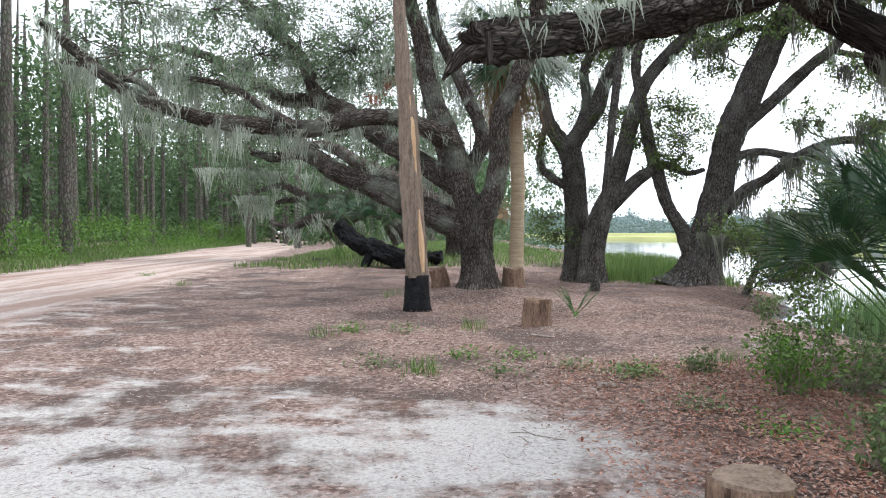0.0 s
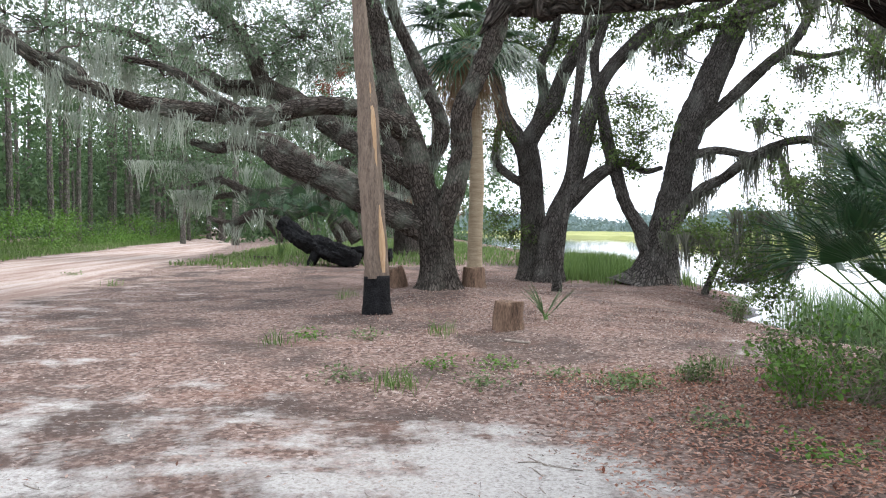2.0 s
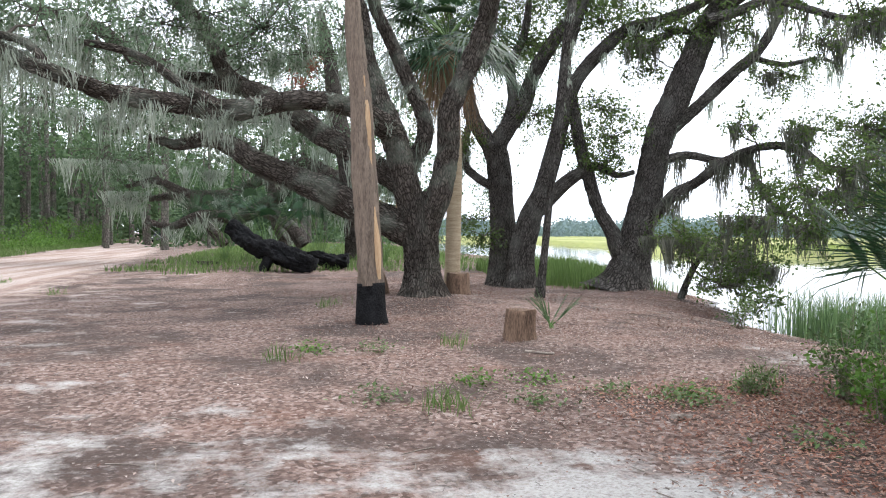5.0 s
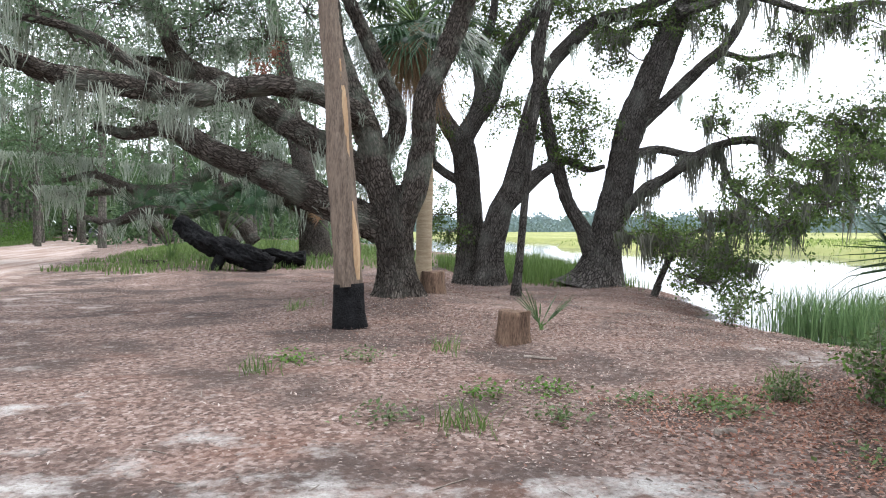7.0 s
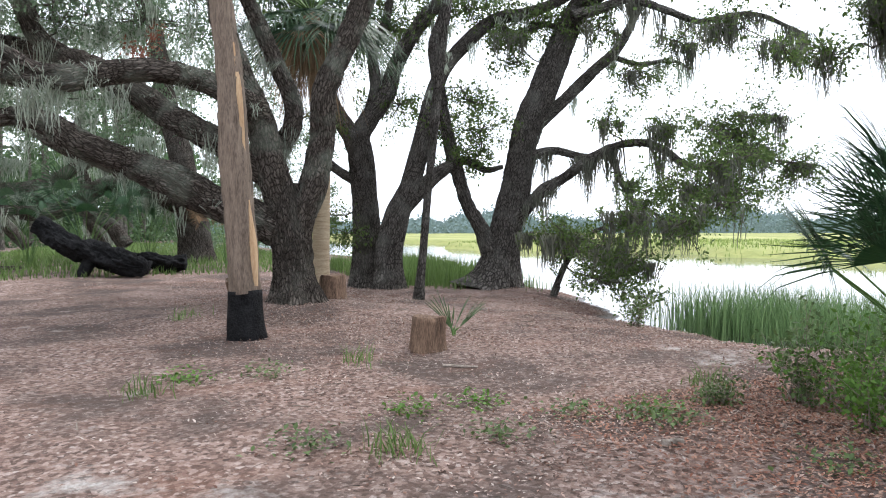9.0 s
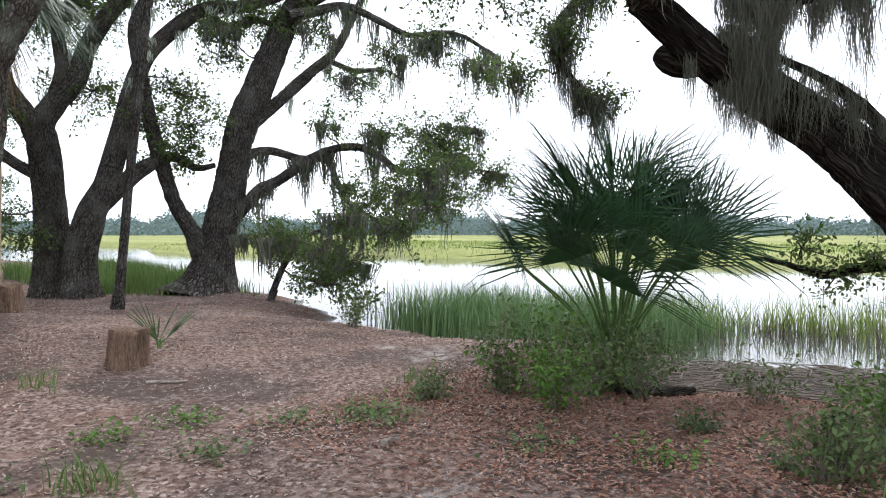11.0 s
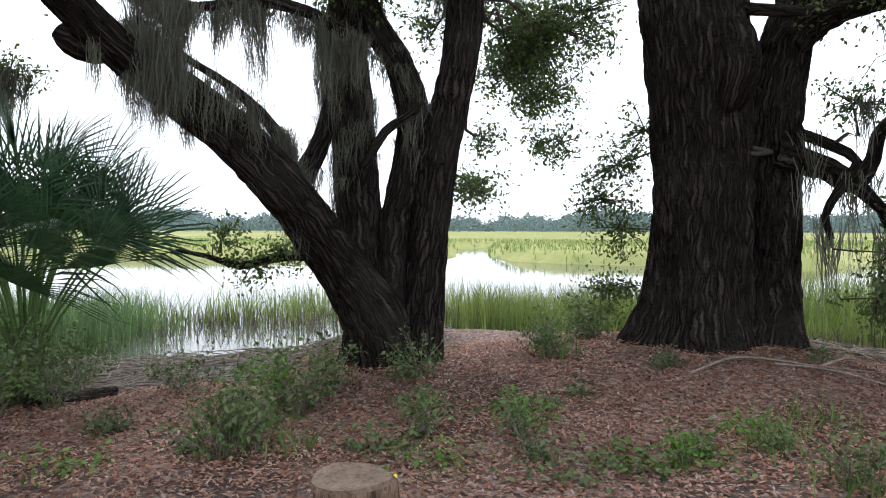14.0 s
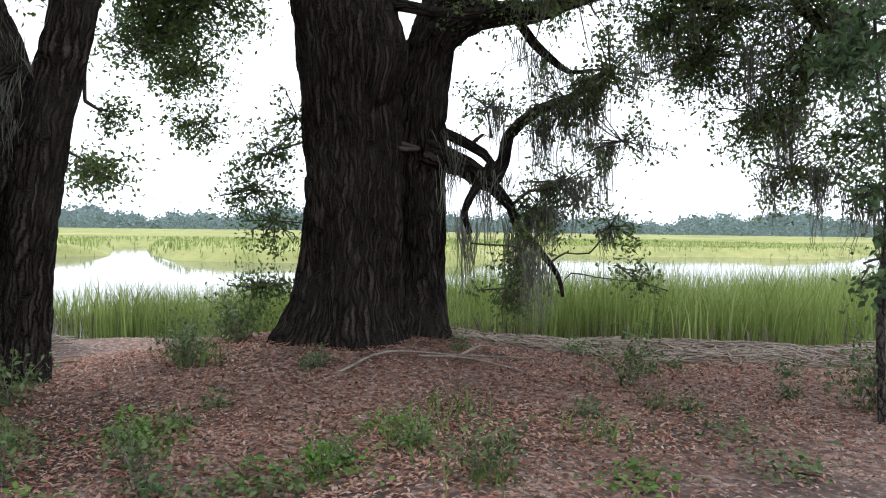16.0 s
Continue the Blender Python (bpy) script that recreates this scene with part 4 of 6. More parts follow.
FORKOAK = [
    ("trunk", [(5.49, 3.53, 0.00, 0.55), (5.49, 3.54, 0.18, 0.44), (5.36, 3.65, 0.54, 0.34), (5.27, 3.95, 1.03, 0.27), (4.97, 4.29, 1.58, 0.24), (4.68, 4.57, 1.98, 0.24), (4.58, 4.89, 2.31, 0.23), (4.17, 5.22, 2.61, 0.19), (3.77, 5.51, 2.88, 0.15), (3.49, 5.71, 3.12, 0.14), (3.23, 5.90, 3.36, 0.13), (2.75, 5.45, 3.42, 0.12), (2.20, 5.00, 3.20, 0.12), (1.50, 4.60, 2.93, 0.12), (0.80, 4.10, 2.66, 0.11), (0.20, 3.72, 2.50, 0.11)]),
    ("limb", [(5.67, 3.66, 0.32, 0.26), (5.65, 3.75, 0.92, 0.23), (5.64, 3.83, 1.53, 0.23), (5.64, 3.88, 2.13, 0.25), (5.65, 3.91, 2.73, 0.22), (5.65, 3.95, 3.21, 0.20), (5.65, 3.98, 3.69, 0.19), (5.65, 4.04, 4.30, 0.16), (5.63, 4.16, 5.14, 0.11), (5.58, 4.40, 5.92, 0.07)]),
    ("limb", [(5.51, 3.48, 0.24, 0.25), (5.54, 3.46, 0.94, 0.21), (5.56, 3.44, 1.53, 0.18), (5.61, 3.33, 2.11, 0.16), (5.65, 3.27, 2.70, 0.16), (5.61, 3.43, 3.20, 0.14), (5.55, 3.62, 3.52, 0.13), (5.52, 3.77, 3.87, 0.11), (5.48, 3.91, 4.34, 0.09), (5.42, 4.14, 4.92, 0.05)]),
    ("limb", [(5.39, 3.20, 0.01, 0.30), (5.40, 3.19, 0.19, 0.24), (5.42, 3.16, 0.84, 0.21), (5.47, 3.08, 1.52, 0.21), (5.52, 2.98, 2.21, 0.21), (5.57, 2.88, 2.78, 0.21), (5.62, 2.77, 3.35, 0.20), (5.65, 2.72, 3.80, 0.19), (5.69, 2.65, 4.37, 0.17), (5.74, 2.55, 5.23, 0.12), (5.87, 2.23, 5.97, 0.06)]),
    ("limb", [(3.80, 5.52, 2.95, 0.13), (3.72, 5.72, 2.90, 0.13), (3.67, 5.86, 2.94, 0.12), (3.65, 5.95, 3.00, 0.07)]),
    ("limb", [(5.26, 3.76, 2.09, 0.05), (5.34, 3.55, 2.46, 0.05), (5.40, 3.39, 2.58, 0.05), (5.48, 3.15, 2.78, 0.04)]),
    ("limb", [(5.45, 4.45, 1.92, 0.12), (5.54, 4.22, 2.43, 0.10), (5.58, 4.14, 2.91, 0.09), (5.58, 4.18, 3.39, 0.08), (5.61, 4.12, 3.81, 0.06), (5.65, 4.04, 4.30, 0.05)]),
    ("limb", [(5.86, 2.74, 3.99, 0.11), (5.74, 3.13, 4.57, 0.09), (4.29, 3.72, 4.45, 0.06), (4.06, 4.42, 4.64, 0.04), (2.87, 4.81, 4.27, 0.02)]),
    ("limb", [(4.75, 3.82, 3.26, 0.07), (4.63, 4.20, 3.45, 0.06), (4.28, 4.61, 3.44, 0.05), (3.94, 4.99, 3.28, 0.04), (3.84, 5.32, 3.40, 0.03), (3.78, 5.51, 3.60, 0.02)]),
    ("limb", [(4.96, 4.34, 1.86, 0.07), (4.70, 4.53, 2.39, 0.06), (4.30, 4.82, 2.71, 0.04), (3.89, 5.13, 2.90, 0.03), (3.80, 5.42, 3.15, 0.03)]),
    ("limb", [(6.38, 4.09, 0.87, 0.08), (6.27, 4.47, 1.14, 0.06), (6.12, 4.91, 1.12, 0.05), (6.02, 5.23, 1.05, 0.05), (5.91, 5.55, 1.16, 0.03), (5.81, 5.87, 1.23, 0.02)]),
    ("limb", [(6.26, 7.41, 5.05, 0.08), (6.02, 8.10, 4.53, 0.06), (5.90, 8.41, 4.17, 0.05), (5.93, 8.30, 3.66, 0.04), (6.01, 8.02, 3.29, 0.04), (6.08, 7.77, 3.07, 0.03)]),
]
FORKOAK_LEAVES = [(6.89, 2.11, 3.55, 0.39), (7.02, 1.74, 3.75, 0.39), (6.75, 2.47, 2.61, 0.18), (6.67, 2.65, 2.05, 0.23), (7.00, 1.74, 3.16, 0.29), (7.01, 1.67, 2.58, 0.16), (6.94, 1.99, 4.07, 0.38), (6.60, 3.04, 3.88, 0.26), (6.71, 2.74, 4.53, 0.38), (5.32, 3.79, 4.49, 0.68), (4.47, 4.76, 4.48, 0.64), (3.68, 5.58, 4.34, 0.59), (5.93, 8.30, 4.02, 0.29), (6.07, 7.81, 3.22, 0.21), (5.74, 8.86, 3.58, 0.22), (5.96, 5.42, 1.33, 0.19), (6.16, 4.79, 1.20, 0.21), (6.06, 5.10, 1.06, 0.19), (6.56, 1.55, 3.85, 0.37), (4.26, 7.04, 4.48, 0.68), (3.91, 8.12, 4.65, 0.68)]
GIANTOAK = [
    ("trunk", [(5.62, 0.29, 0.07, 0.71), (5.63, 0.29, 0.26, 0.61), (5.63, 0.26, 0.60, 0.56), (5.64, 0.23, 1.06, 0.51), (5.65, 0.20, 1.50, 0.51), (5.67, 0.17, 2.12, 0.53), (5.69, 0.19, 2.73, 0.53), (5.70, 0.22, 3.23, 0.55), (5.72, 0.24, 3.72, 0.56), (5.74, 0.26, 4.47, 0.53), (5.77, 0.33, 5.33, 0.45), (5.83, 0.58, 6.44, 0.28)]),
    ("trunk", [(5.74, -0.50, -0.02, 0.48), (5.74, -0.52, 0.23, 0.42), (5.76, -0.55, 0.87, 0.37), (5.77, -0.58, 1.50, 0.34), (5.79, -0.59, 2.14, 0.33), (5.80, -0.62, 2.77, 0.32), (5.81, -0.72, 3.28, 0.30), (5.81, -0.84, 3.66, 0.27), (5.81, -0.94, 4.04, 0.23), (5.82, -1.00, 4.81, 0.19), (5.86, -0.93, 5.82, 0.11)]),
    ("limb", [(5.71, -0.73, 3.48, 0.21), (5.68, -1.14, 3.81, 0.19), (5.64, -1.57, 3.92, 0.15), (5.60, -2.01, 4.00, 0.13), (5.27, -2.30, 4.07, 0.10), (4.84, -2.59, 4.13, 0.08), (4.39, -3.02, 3.98, 0.05), (3.94, -3.37, 3.73, 0.03)]),
    ("limb", [(5.50, -0.52, 2.28, 0.16), (5.45, -0.98, 2.14, 0.13), (5.41, -1.31, 1.98, 0.12), (5.40, -1.49, 2.18, 0.08), (5.40, -1.58, 2.48, 0.07), (5.19, -1.70, 2.69, 0.06), (5.16, -2.05, 2.87, 0.05), (5.13, -2.35, 2.99, 0.04), (5.10, -2.70, 3.29, 0.03)]),
    ("limb", [(5.32, -1.20, 2.00, 0.09), (5.28, -1.53, 1.69, 0.06), (5.27, -1.60, 1.51, 0.05), (5.23, -1.89, 1.21, 0.04), (5.19, -2.13, 0.91, 0.03), (5.18, -2.19, 0.67, 0.02)]),
    ("limb", [(5.29, -0.70, 2.45, 0.06), (5.25, -0.99, 2.33, 0.06), (5.22, -1.23, 2.16, 0.05), (5.23, -1.05, 1.86, 0.05), (5.24, -0.93, 1.62, 0.04), (5.22, -0.99, 1.38, 0.03)]),
    ("limb", [(5.39, -0.04, 3.75, 0.07), (5.03, -0.55, 3.61, 0.06), (4.99, -0.94, 3.64, 0.05), (4.97, -1.23, 3.78, 0.04)]),
    ("limb", [(5.43, -1.64, 3.87, 0.06), (5.40, -1.88, 3.58, 0.06), (5.37, -2.13, 3.40, 0.05), (5.34, -2.37, 3.28, 0.03), (5.31, -2.67, 3.34, 0.02)]),
    ("limb", [(3.56, -3.47, 4.12, 0.07), (3.37, -3.82, 3.67, 0.06), (3.26, -4.03, 3.44, 0.05), (3.10, -4.33, 3.39, 0.04), (2.94, -4.64, 3.11, 0.02)]),
]
GIANTOAK_LEAVES = [(6.31, 2.20, 3.25, 0.29), (6.25, 1.69, 3.05, 0.26), (6.23, 1.62, 2.47, 0.16), (6.31, 2.59, 1.94, 0.20), (6.15, 0.97, 2.21, 0.29), (6.16, 1.10, 1.82, 0.26), (6.13, 0.90, 1.50, 0.26), (6.12, 1.06, 0.78, 0.26), (6.13, 0.65, 2.60, 0.26), (6.29, 1.82, 3.83, 0.39), (6.24, 1.36, 3.97, 0.33), (4.82, -1.93, 1.97, 0.34), (4.56, -2.48, 2.40, 0.31), (4.59, -2.37, 1.48, 0.27), (4.95, -1.66, 1.66, 0.27), (4.18, -3.30, 3.33, 0.55), (3.89, -3.84, 2.72, 0.49), (3.71, -4.23, 3.22, 0.49), (3.73, -4.12, 2.12, 0.37), (3.50, -4.66, 3.41, 0.49), (4.43, -2.64, 0.88, 0.24), (5.06, -1.38, 0.80, 0.27)]
GIANTOAK_LEAVES += [(4.84, -1.93, 2.82, 0.37), (5.22, -1.17, 2.75, 0.24), (4.06, -3.57, 3.82, 0.55), (4.38, -2.92, 3.75, 0.43), (3.05, -4.38, 2.42, 0.34), (3.01, -4.43, 1.91, 0.28), (4.24, -2.04, 3.02, 0.34), (4.59, -1.22, 1.24, 0.23), (3.31, -3.93, 3.67, 0.51), (4.48, -1.63, 4.32, 0.85), (3.73, -3.16, 4.63, 0.85)]
LEANING = [
    ("trunk", [(3.58, 16.45, -0.13, 0.13), (3.59, 16.45, 0.02, 0.11), (3.69, 16.45, 0.97, 0.09), (3.81, 16.45, 2.18, 0.08), (3.94, 16.45, 3.39, 0.09), (4.06, 16.45, 4.60, 0.10), (4.19, 16.45, 5.70, 0.11), (4.28, 16.44, 6.42, 0.11), (4.41, 16.45, 8.12, 0.09), (4.50, 16.47, 9.58, 0.06)]),
]
POLE = [
    ("post", [(-0.45, 12.80, -0.08, 0.21), (-0.47, 12.81, 0.20, 0.20), (-0.49, 12.83, 0.70, 0.19), (-0.54, 12.87, 1.54, 0.18), (-0.59, 12.91, 2.55, 0.17), (-0.65, 12.96, 3.55, 0.15), (-0.71, 12.99, 4.22, 0.13), (-0.75, 13.02, 4.90, 0.12), (-0.82, 13.07, 5.90, 0.09)]),
]
CABBAGE = [
    ("trunk", [(1.87, 17.67, 0.33, 0.22), (1.87, 17.68, 0.69, 0.19), (1.89, 17.70, 1.57, 0.18), (1.91, 17.73, 2.84, 0.18), (1.82, 17.59, 4.33, 0.18), (1.68, 17.66, 5.46, 0.18), (1.71, 17.67, 6.02, 0.18)]),
]
LOG = [
    ("trunk", [(-4.37, 28.17, 1.77, 0.27), (-4.00, 28.06, 1.61, 0.39), (-3.31, 27.23, 1.13, 0.48), (-2.47, 26.57, 0.80, 0.51), (-1.75, 25.95, 0.59, 0.44), (-1.27, 25.50, 0.48, 0.31)]),
    ("limb", [(-2.12, 27.51, 0.73, 0.27), (-1.37, 27.31, 1.13, 0.29), (-0.61, 27.10, 0.99, 0.39), (-0.05, 26.94, 0.99, 0.31)]),
]
LOWOAK = [
    ("trunk", [(0.88, 32.90, 0.31, 0.66), (0.77, 32.96, 1.65, 0.59), (0.55, 33.07, 3.11, 0.55), (0.32, 33.17, 4.58, 0.47), (-0.14, 33.36, 6.53, 0.39), (-0.48, 33.52, 8.97, 0.31), (-0.93, 33.72, 11.41, 0.20)]),
    ("limb", [(0.71, 30.92, 2.09, 0.36), (-1.04, 31.44, 3.12, 0.33), (-2.36, 31.81, 3.23, 0.31), (-4.12, 32.27, 2.20, 0.27), (-5.88, 32.76, 2.20, 0.24), (-7.20, 33.11, 1.74, 0.16), (-8.30, 33.42, 1.97, 0.11)]),
    ("limb", [(1.04, 29.79, 2.29, 0.35), (-0.65, 30.28, 2.95, 0.32), (-2.13, 30.72, 3.83, 0.30), (-3.61, 31.15, 4.48, 0.30), (-4.87, 31.53, 5.25, 0.25), (-5.93, 31.83, 5.47, 0.16), (-6.99, 32.11, 5.14, 0.11)]),
    ("limb", [(0.71, 35.12, 3.74, 0.33), (-1.42, 35.74, 4.78, 0.29), (-2.92, 36.15, 4.52, 0.27), (-4.94, 36.68, 3.47, 0.25), (-6.95, 37.24, 3.34, 0.21), (-8.70, 37.75, 3.99, 0.17), (-10.21, 38.16, 3.73, 0.10)]),
    ("limb", [(-1.68, 36.74, 0.86, 0.34), (-2.45, 36.99, 1.93, 0.30), (-3.49, 37.29, 2.46, 0.26), (-5.55, 37.88, 3.00, 0.21), (-8.14, 38.61, 3.26, 0.17), (-10.21, 39.18, 3.13, 0.13), (-11.76, 39.63, 3.53, 0.09)]),
    ("limb", [(0.49, 37.32, 5.82, 0.31), (-1.91, 38.02, 7.20, 0.27), (-4.04, 38.63, 7.47, 0.24), (-6.17, 39.21, 6.92, 0.20), (-8.84, 39.96, 7.47, 0.16), (-11.51, 40.68, 6.63, 0.11)]),
    ("limb", [(-5.90, 41.03, 0.79, 0.26), (-6.60, 41.25, 1.67, 0.28), (-7.30, 41.47, 2.55, 0.26), (-8.70, 41.90, 3.72, 0.21), (-10.11, 42.32, 4.89, 0.16), (-12.08, 42.89, 5.47, 0.12)]),
    ("limb", [(-2.49, 39.04, 0.82, 0.32), (-3.04, 39.23, 1.95, 0.30), (-3.30, 39.35, 3.66, 0.27), (-3.84, 39.54, 5.09, 0.23), (-3.56, 39.51, 6.80, 0.16)]),
]
LOWOAK_LEAVES = [(-11.42, 38.68, 9.98, 2.34), (-8.91, 37.99, 10.50, 2.34), (-6.40, 37.29, 10.24, 2.08), (-3.89, 36.60, 10.51, 2.08), (-1.38, 35.90, 10.77, 1.82), (0.62, 35.32, 9.73, 1.82), (-9.93, 38.20, 7.63, 2.08), (-7.42, 37.50, 7.90, 2.08), (-4.66, 36.73, 7.64, 1.82), (-2.15, 36.01, 7.12, 1.56), (-11.45, 38.56, 5.55, 1.82), (-8.94, 37.85, 5.29, 1.56), (-6.43, 37.15, 5.03, 1.30), (-4.17, 36.54, 5.82, 1.30), (-1.91, 35.89, 5.30, 1.30), (-0.15, 35.43, 6.08, 1.30), (-14.44, 39.47, 8.15, 2.61), (-14.93, 39.67, 10.49, 2.61), (1.11, 35.13, 8.17, 1.30), (-0.92, 35.57, 3.48, 0.78), (-10.45, 38.24, 3.99, 1.30), (4.40, 42.66, 12.77, 2.93)]
LOWOAK_LEAVES += [(8.16, 41.61, 12.78, 2.93), (11.29, 40.72, 12.13, 2.28), (5.00, 42.38, 8.87, 1.95), (5.92, 42.01, 4.96, 1.47), (4.33, 42.38, 2.36, 1.30), (6.21, 41.82, 1.06, 1.30), (8.73, 41.20, 3.99, 1.30), (2.44, 42.86, 0.73, 1.30), (7.50, 41.62, 6.59, 1.63)]
SAPLING = [(1.82, -2.67, 0.07, 0.03), (1.85, -2.66, 0.81, 0.03), (1.85, -2.70, 1.70, 0.02), (1.90, -2.65, 2.42, 0.01), (1.94, -2.61, 3.10, 0.01)]
SAPLING_LEAVES = [(1.91, -2.66, 2.93, 0.21), (2.02, -2.44, 2.71, 0.19), (1.93, -2.59, 2.42, 0.19), (1.83, -2.78, 2.12, 0.21), (1.91, -2.59, 1.78, 0.15), (1.83, -2.74, 1.40, 0.15), (1.97, -2.55, 3.10, 0.17), (1.78, -2.81, 0.98, 0.13), (1.93, -2.51, 1.06, 0.11)]
WEEDS = [(-1.08, 14.80, 0.00), (0.30, 8.83, -0.10), (-0.82, 8.22, -0.10), (-0.22, 7.91, -0.12), (1.55, 8.27, -0.15), (-1.44, 10.74, -0.05), (-1.85, 10.32, -0.05), (2.23, 7.97, -0.15), (0.65, 7.97, -0.15), (0.46, 10.86, -0.05), (-0.60, 10.68, -0.05), (-10.18, 23.86, 0.00), (-7.33, 19.46, 0.00), (2.69, 5.40, -0.10), (2.33, 6.27, -0.10), (3.47, 8.55, -0.10), (2.08, 7.92, -0.10), (2.58, 1.32, 0.00), (2.00, 0.70, 0.00), (1.62, -0.11, 0.00), (2.11, -1.38, 0.00), (3.07, 0.59, 0.10), (2.49, 1.77, 0.00), (3.09, 0.83, 0.20)]
WEEDS += [(3.25, 0.23, 0.10), (3.69, 2.32, 0.05), (3.76, 3.11, 0.05), (5.27, 1.75, 0.10), (2.94, 3.37, 0.00), (2.56, 2.92, 0.00), (2.77, 0.79, 0.10), (2.57, 1.78, 0.00), (2.30, 2.22, -0.00), (2.39, -0.45, 0.00), (1.39, -1.06, 0.00), (3.79, 2.36, 0.00), (-0.27, 7.82, -0.10), (0.95, 8.86, -0.10), (2.19, 7.61, -0.10), (3.87, 3.18, 0.00), (2.82, 3.41, 0.00), (3.40, 2.33, 0.05), (2.96, 3.99, 0.00)]
SHRUBS = [(3.89, 7.28, -0.10, 0.42), (4.82, 7.08, -0.10, 0.40), (5.57, 6.93, -0.10, 0.35), (5.29, 7.76, -0.10, 0.42), (2.86, 7.96, -0.10, 0.16), (4.05, 6.81, -0.10, 0.40), (4.42, 6.50, -0.10, 0.36), (3.37, 6.75, -0.10, 0.35), (3.32, 4.48, 0.05, 0.33), (3.81, 4.11, 0.10, 0.40), (4.33, 3.93, 0.10, 0.30), (4.73, 5.38, 0.00, 0.30), (5.73, 12.27, -0.20, 0.30), (2.87, 4.47, 0.05, 0.30), (4.02, 4.30, 0.10, 0.36), (3.14, 3.08, 0.05, 0.20), (3.08, 2.42, 0.05, 0.18), (2.07, 0.63, 0.00, 0.22), (5.54, 1.85, 0.05, 0.25), (3.49, -1.67, 0.00, 0.35), (2.10, -2.90, 0.00, 0.40), (2.54, 1.47, 0.00, 0.16), (4.61, 3.16, 0.00, 0.30), (6.28, 1.19, 0.10, 0.30)]
SHRUBS += [(5.25, 1.86, 0.00, 0.30), (2.96, 4.39, 0.00, 0.40), (3.0, 7.9, -0.10, 0.18), (3.84, 7.73, -0.12, 0.40), (5.73, -0.30, 0.30, 0.12), (6.59, 1.22, 0.00, 0.35)]


def tree(name, runs, label, bark_mat, limb_mat, flare=0.25, sides=20, group="", seed=1, lump=0.08, category="tree", furrow=0.0, fine=1.0):
    base = runs[0][1][0]
    t = thing(name, (base[0], base[1], gz(base[0], base[1])), label, category, group)
    for k, (kind, nodes) in enumerate(runs):
        nodes = list(nodes)
        trunk = kind == "trunk"
        if trunk and nodes[0][2] < 1.0:
            x, y, z, r = nodes[0]
            nodes[0] = (x, y, gz(x, y) - 0.15, r)
            nodes = nodes[:1] + [q for q in nodes[1:] if q[2] > nodes[0][2] + 0.12]
        big = max(n[3] for n in nodes)
        if furrow and big > 0.15:
            me = tube(kind, nodes, [bark_mat if trunk else limb_mat], 0.022 * fine, int(6.283 * big / (0.013 * fine)), lump, flare if trunk else 0.0, seed + k, 0, 0.0, 0.4, furrow * min(1.0, big / 0.3))
            piece(kind, me, t)
            continue
        me = tube(kind, nodes, [bark_mat if trunk else limb_mat], 0.09 if big > 0.2 else 0.16, max(8, min(40, int(big * 70))), lump, flare if trunk else 0.0, seed + k, 0, 0.08 if big > 0.18 else 0.0)
        piece(kind, me, t)
    return t


oak = tree("live_oak", OAK, "spreading live oak with low moss-draped limbs", M_BARK, M_LIMB, 0.35, seed=11, furrow=0.05, fine=3.2)
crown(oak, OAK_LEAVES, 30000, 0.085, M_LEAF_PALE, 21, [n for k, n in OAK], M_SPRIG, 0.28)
moss(oak, [n for k, n in OAK[4:]], 7, 0.75, M_MOSS, 31, 2.4, 0.0055, 0.11, 0.75, 0.0, 30)
moss(oak, [n for k, n in OAK[3:7]], 12, 0.16, M_MOSS, 35, 2.2, 0.006, 0.08, 0.5, 0.1, 14)
moss(oak, [n for k, n in OAK[3:4]], 4, 0.5, M_MOSS, 32, 1.5, 0.006, 0.1, 0.7, 0.0, 26)
moss(oak, [[(b[0] - b[3], b[1], b[2], 0.02), (b[0], b[1], b[2] - 0.2, 0.02), (b[0] + b[3], b[1], b[2], 0.02)] for b in OAK_LEAVES[:16]], 6, 1.0, M_MOSS, 33, 2.0, 0.006, 0.13, 0.6, 0.0, 30)

crown(oak, [(-1.68, 17.0, 4.76, 0.22), (-1.4, 17.5, 5.2, 0.18)], 300, 0.07, M_DRYLEAF, 34)

def stouter(runs, k, z0=-9.0):
    """The same limbs with thicker or thinner wood above height z0."""
    return [(kind, [(x, y, z, r * (k if z > z0 else 1.0)) for x, y, z, r in nodes]) for kind, nodes in runs]


BACKOAK, LEANOAK, SHOREOAK = stouter(BACKOAK, 1.22), stouter(LEANOAK, 1.3), stouter(SHOREOAK, 0.86, 1.0)
back = tree("live_oak", BACKOAK, "grey upright live oak forking above its base", M_BARK_GREY, M_BARK_GREY, 0.3, seed=41, furrow=0.035, fine=3.4)
crown(back, BACKOAK_LEAVES, 20000, 0.09, M_LEAF, 42, [n for k, n in BACKOAK], M_SPRIG, 0.28)
moss(back, [n for k, n in BACKOAK[1:]], 2.5, 0.8, M_MOSS, 43, 3)
lean = tree("live_oak", LEANOAK, "grey slanting live oak trunk with moss", M_BARK_GREY, M_BARK_GREY, 0.4, seed=51)
crown(lean, LEANOAK_LEAVES, 15000, 0.09, M_LEAF, 52, [n for k, n in LEANOAK], M_SPRIG, 0.28)
moss(lean, [n for k, n in LEANOAK], 2.5, 0.8, M_MOSS, 53, 4)
shore = tree("live_oak", SHOREOAK, "large forked live oak leaning over the water", M_BARK_GREY, M_BARK_GREY, 0.45, seed=61, furrow=0.04, fine=3.2)
crown(shore, SHOREOAK_LEAVES, 25000, 0.085, M_LEAF, 62, [n for k, n in SHOREOAK], M_SPRIG, 0.26)
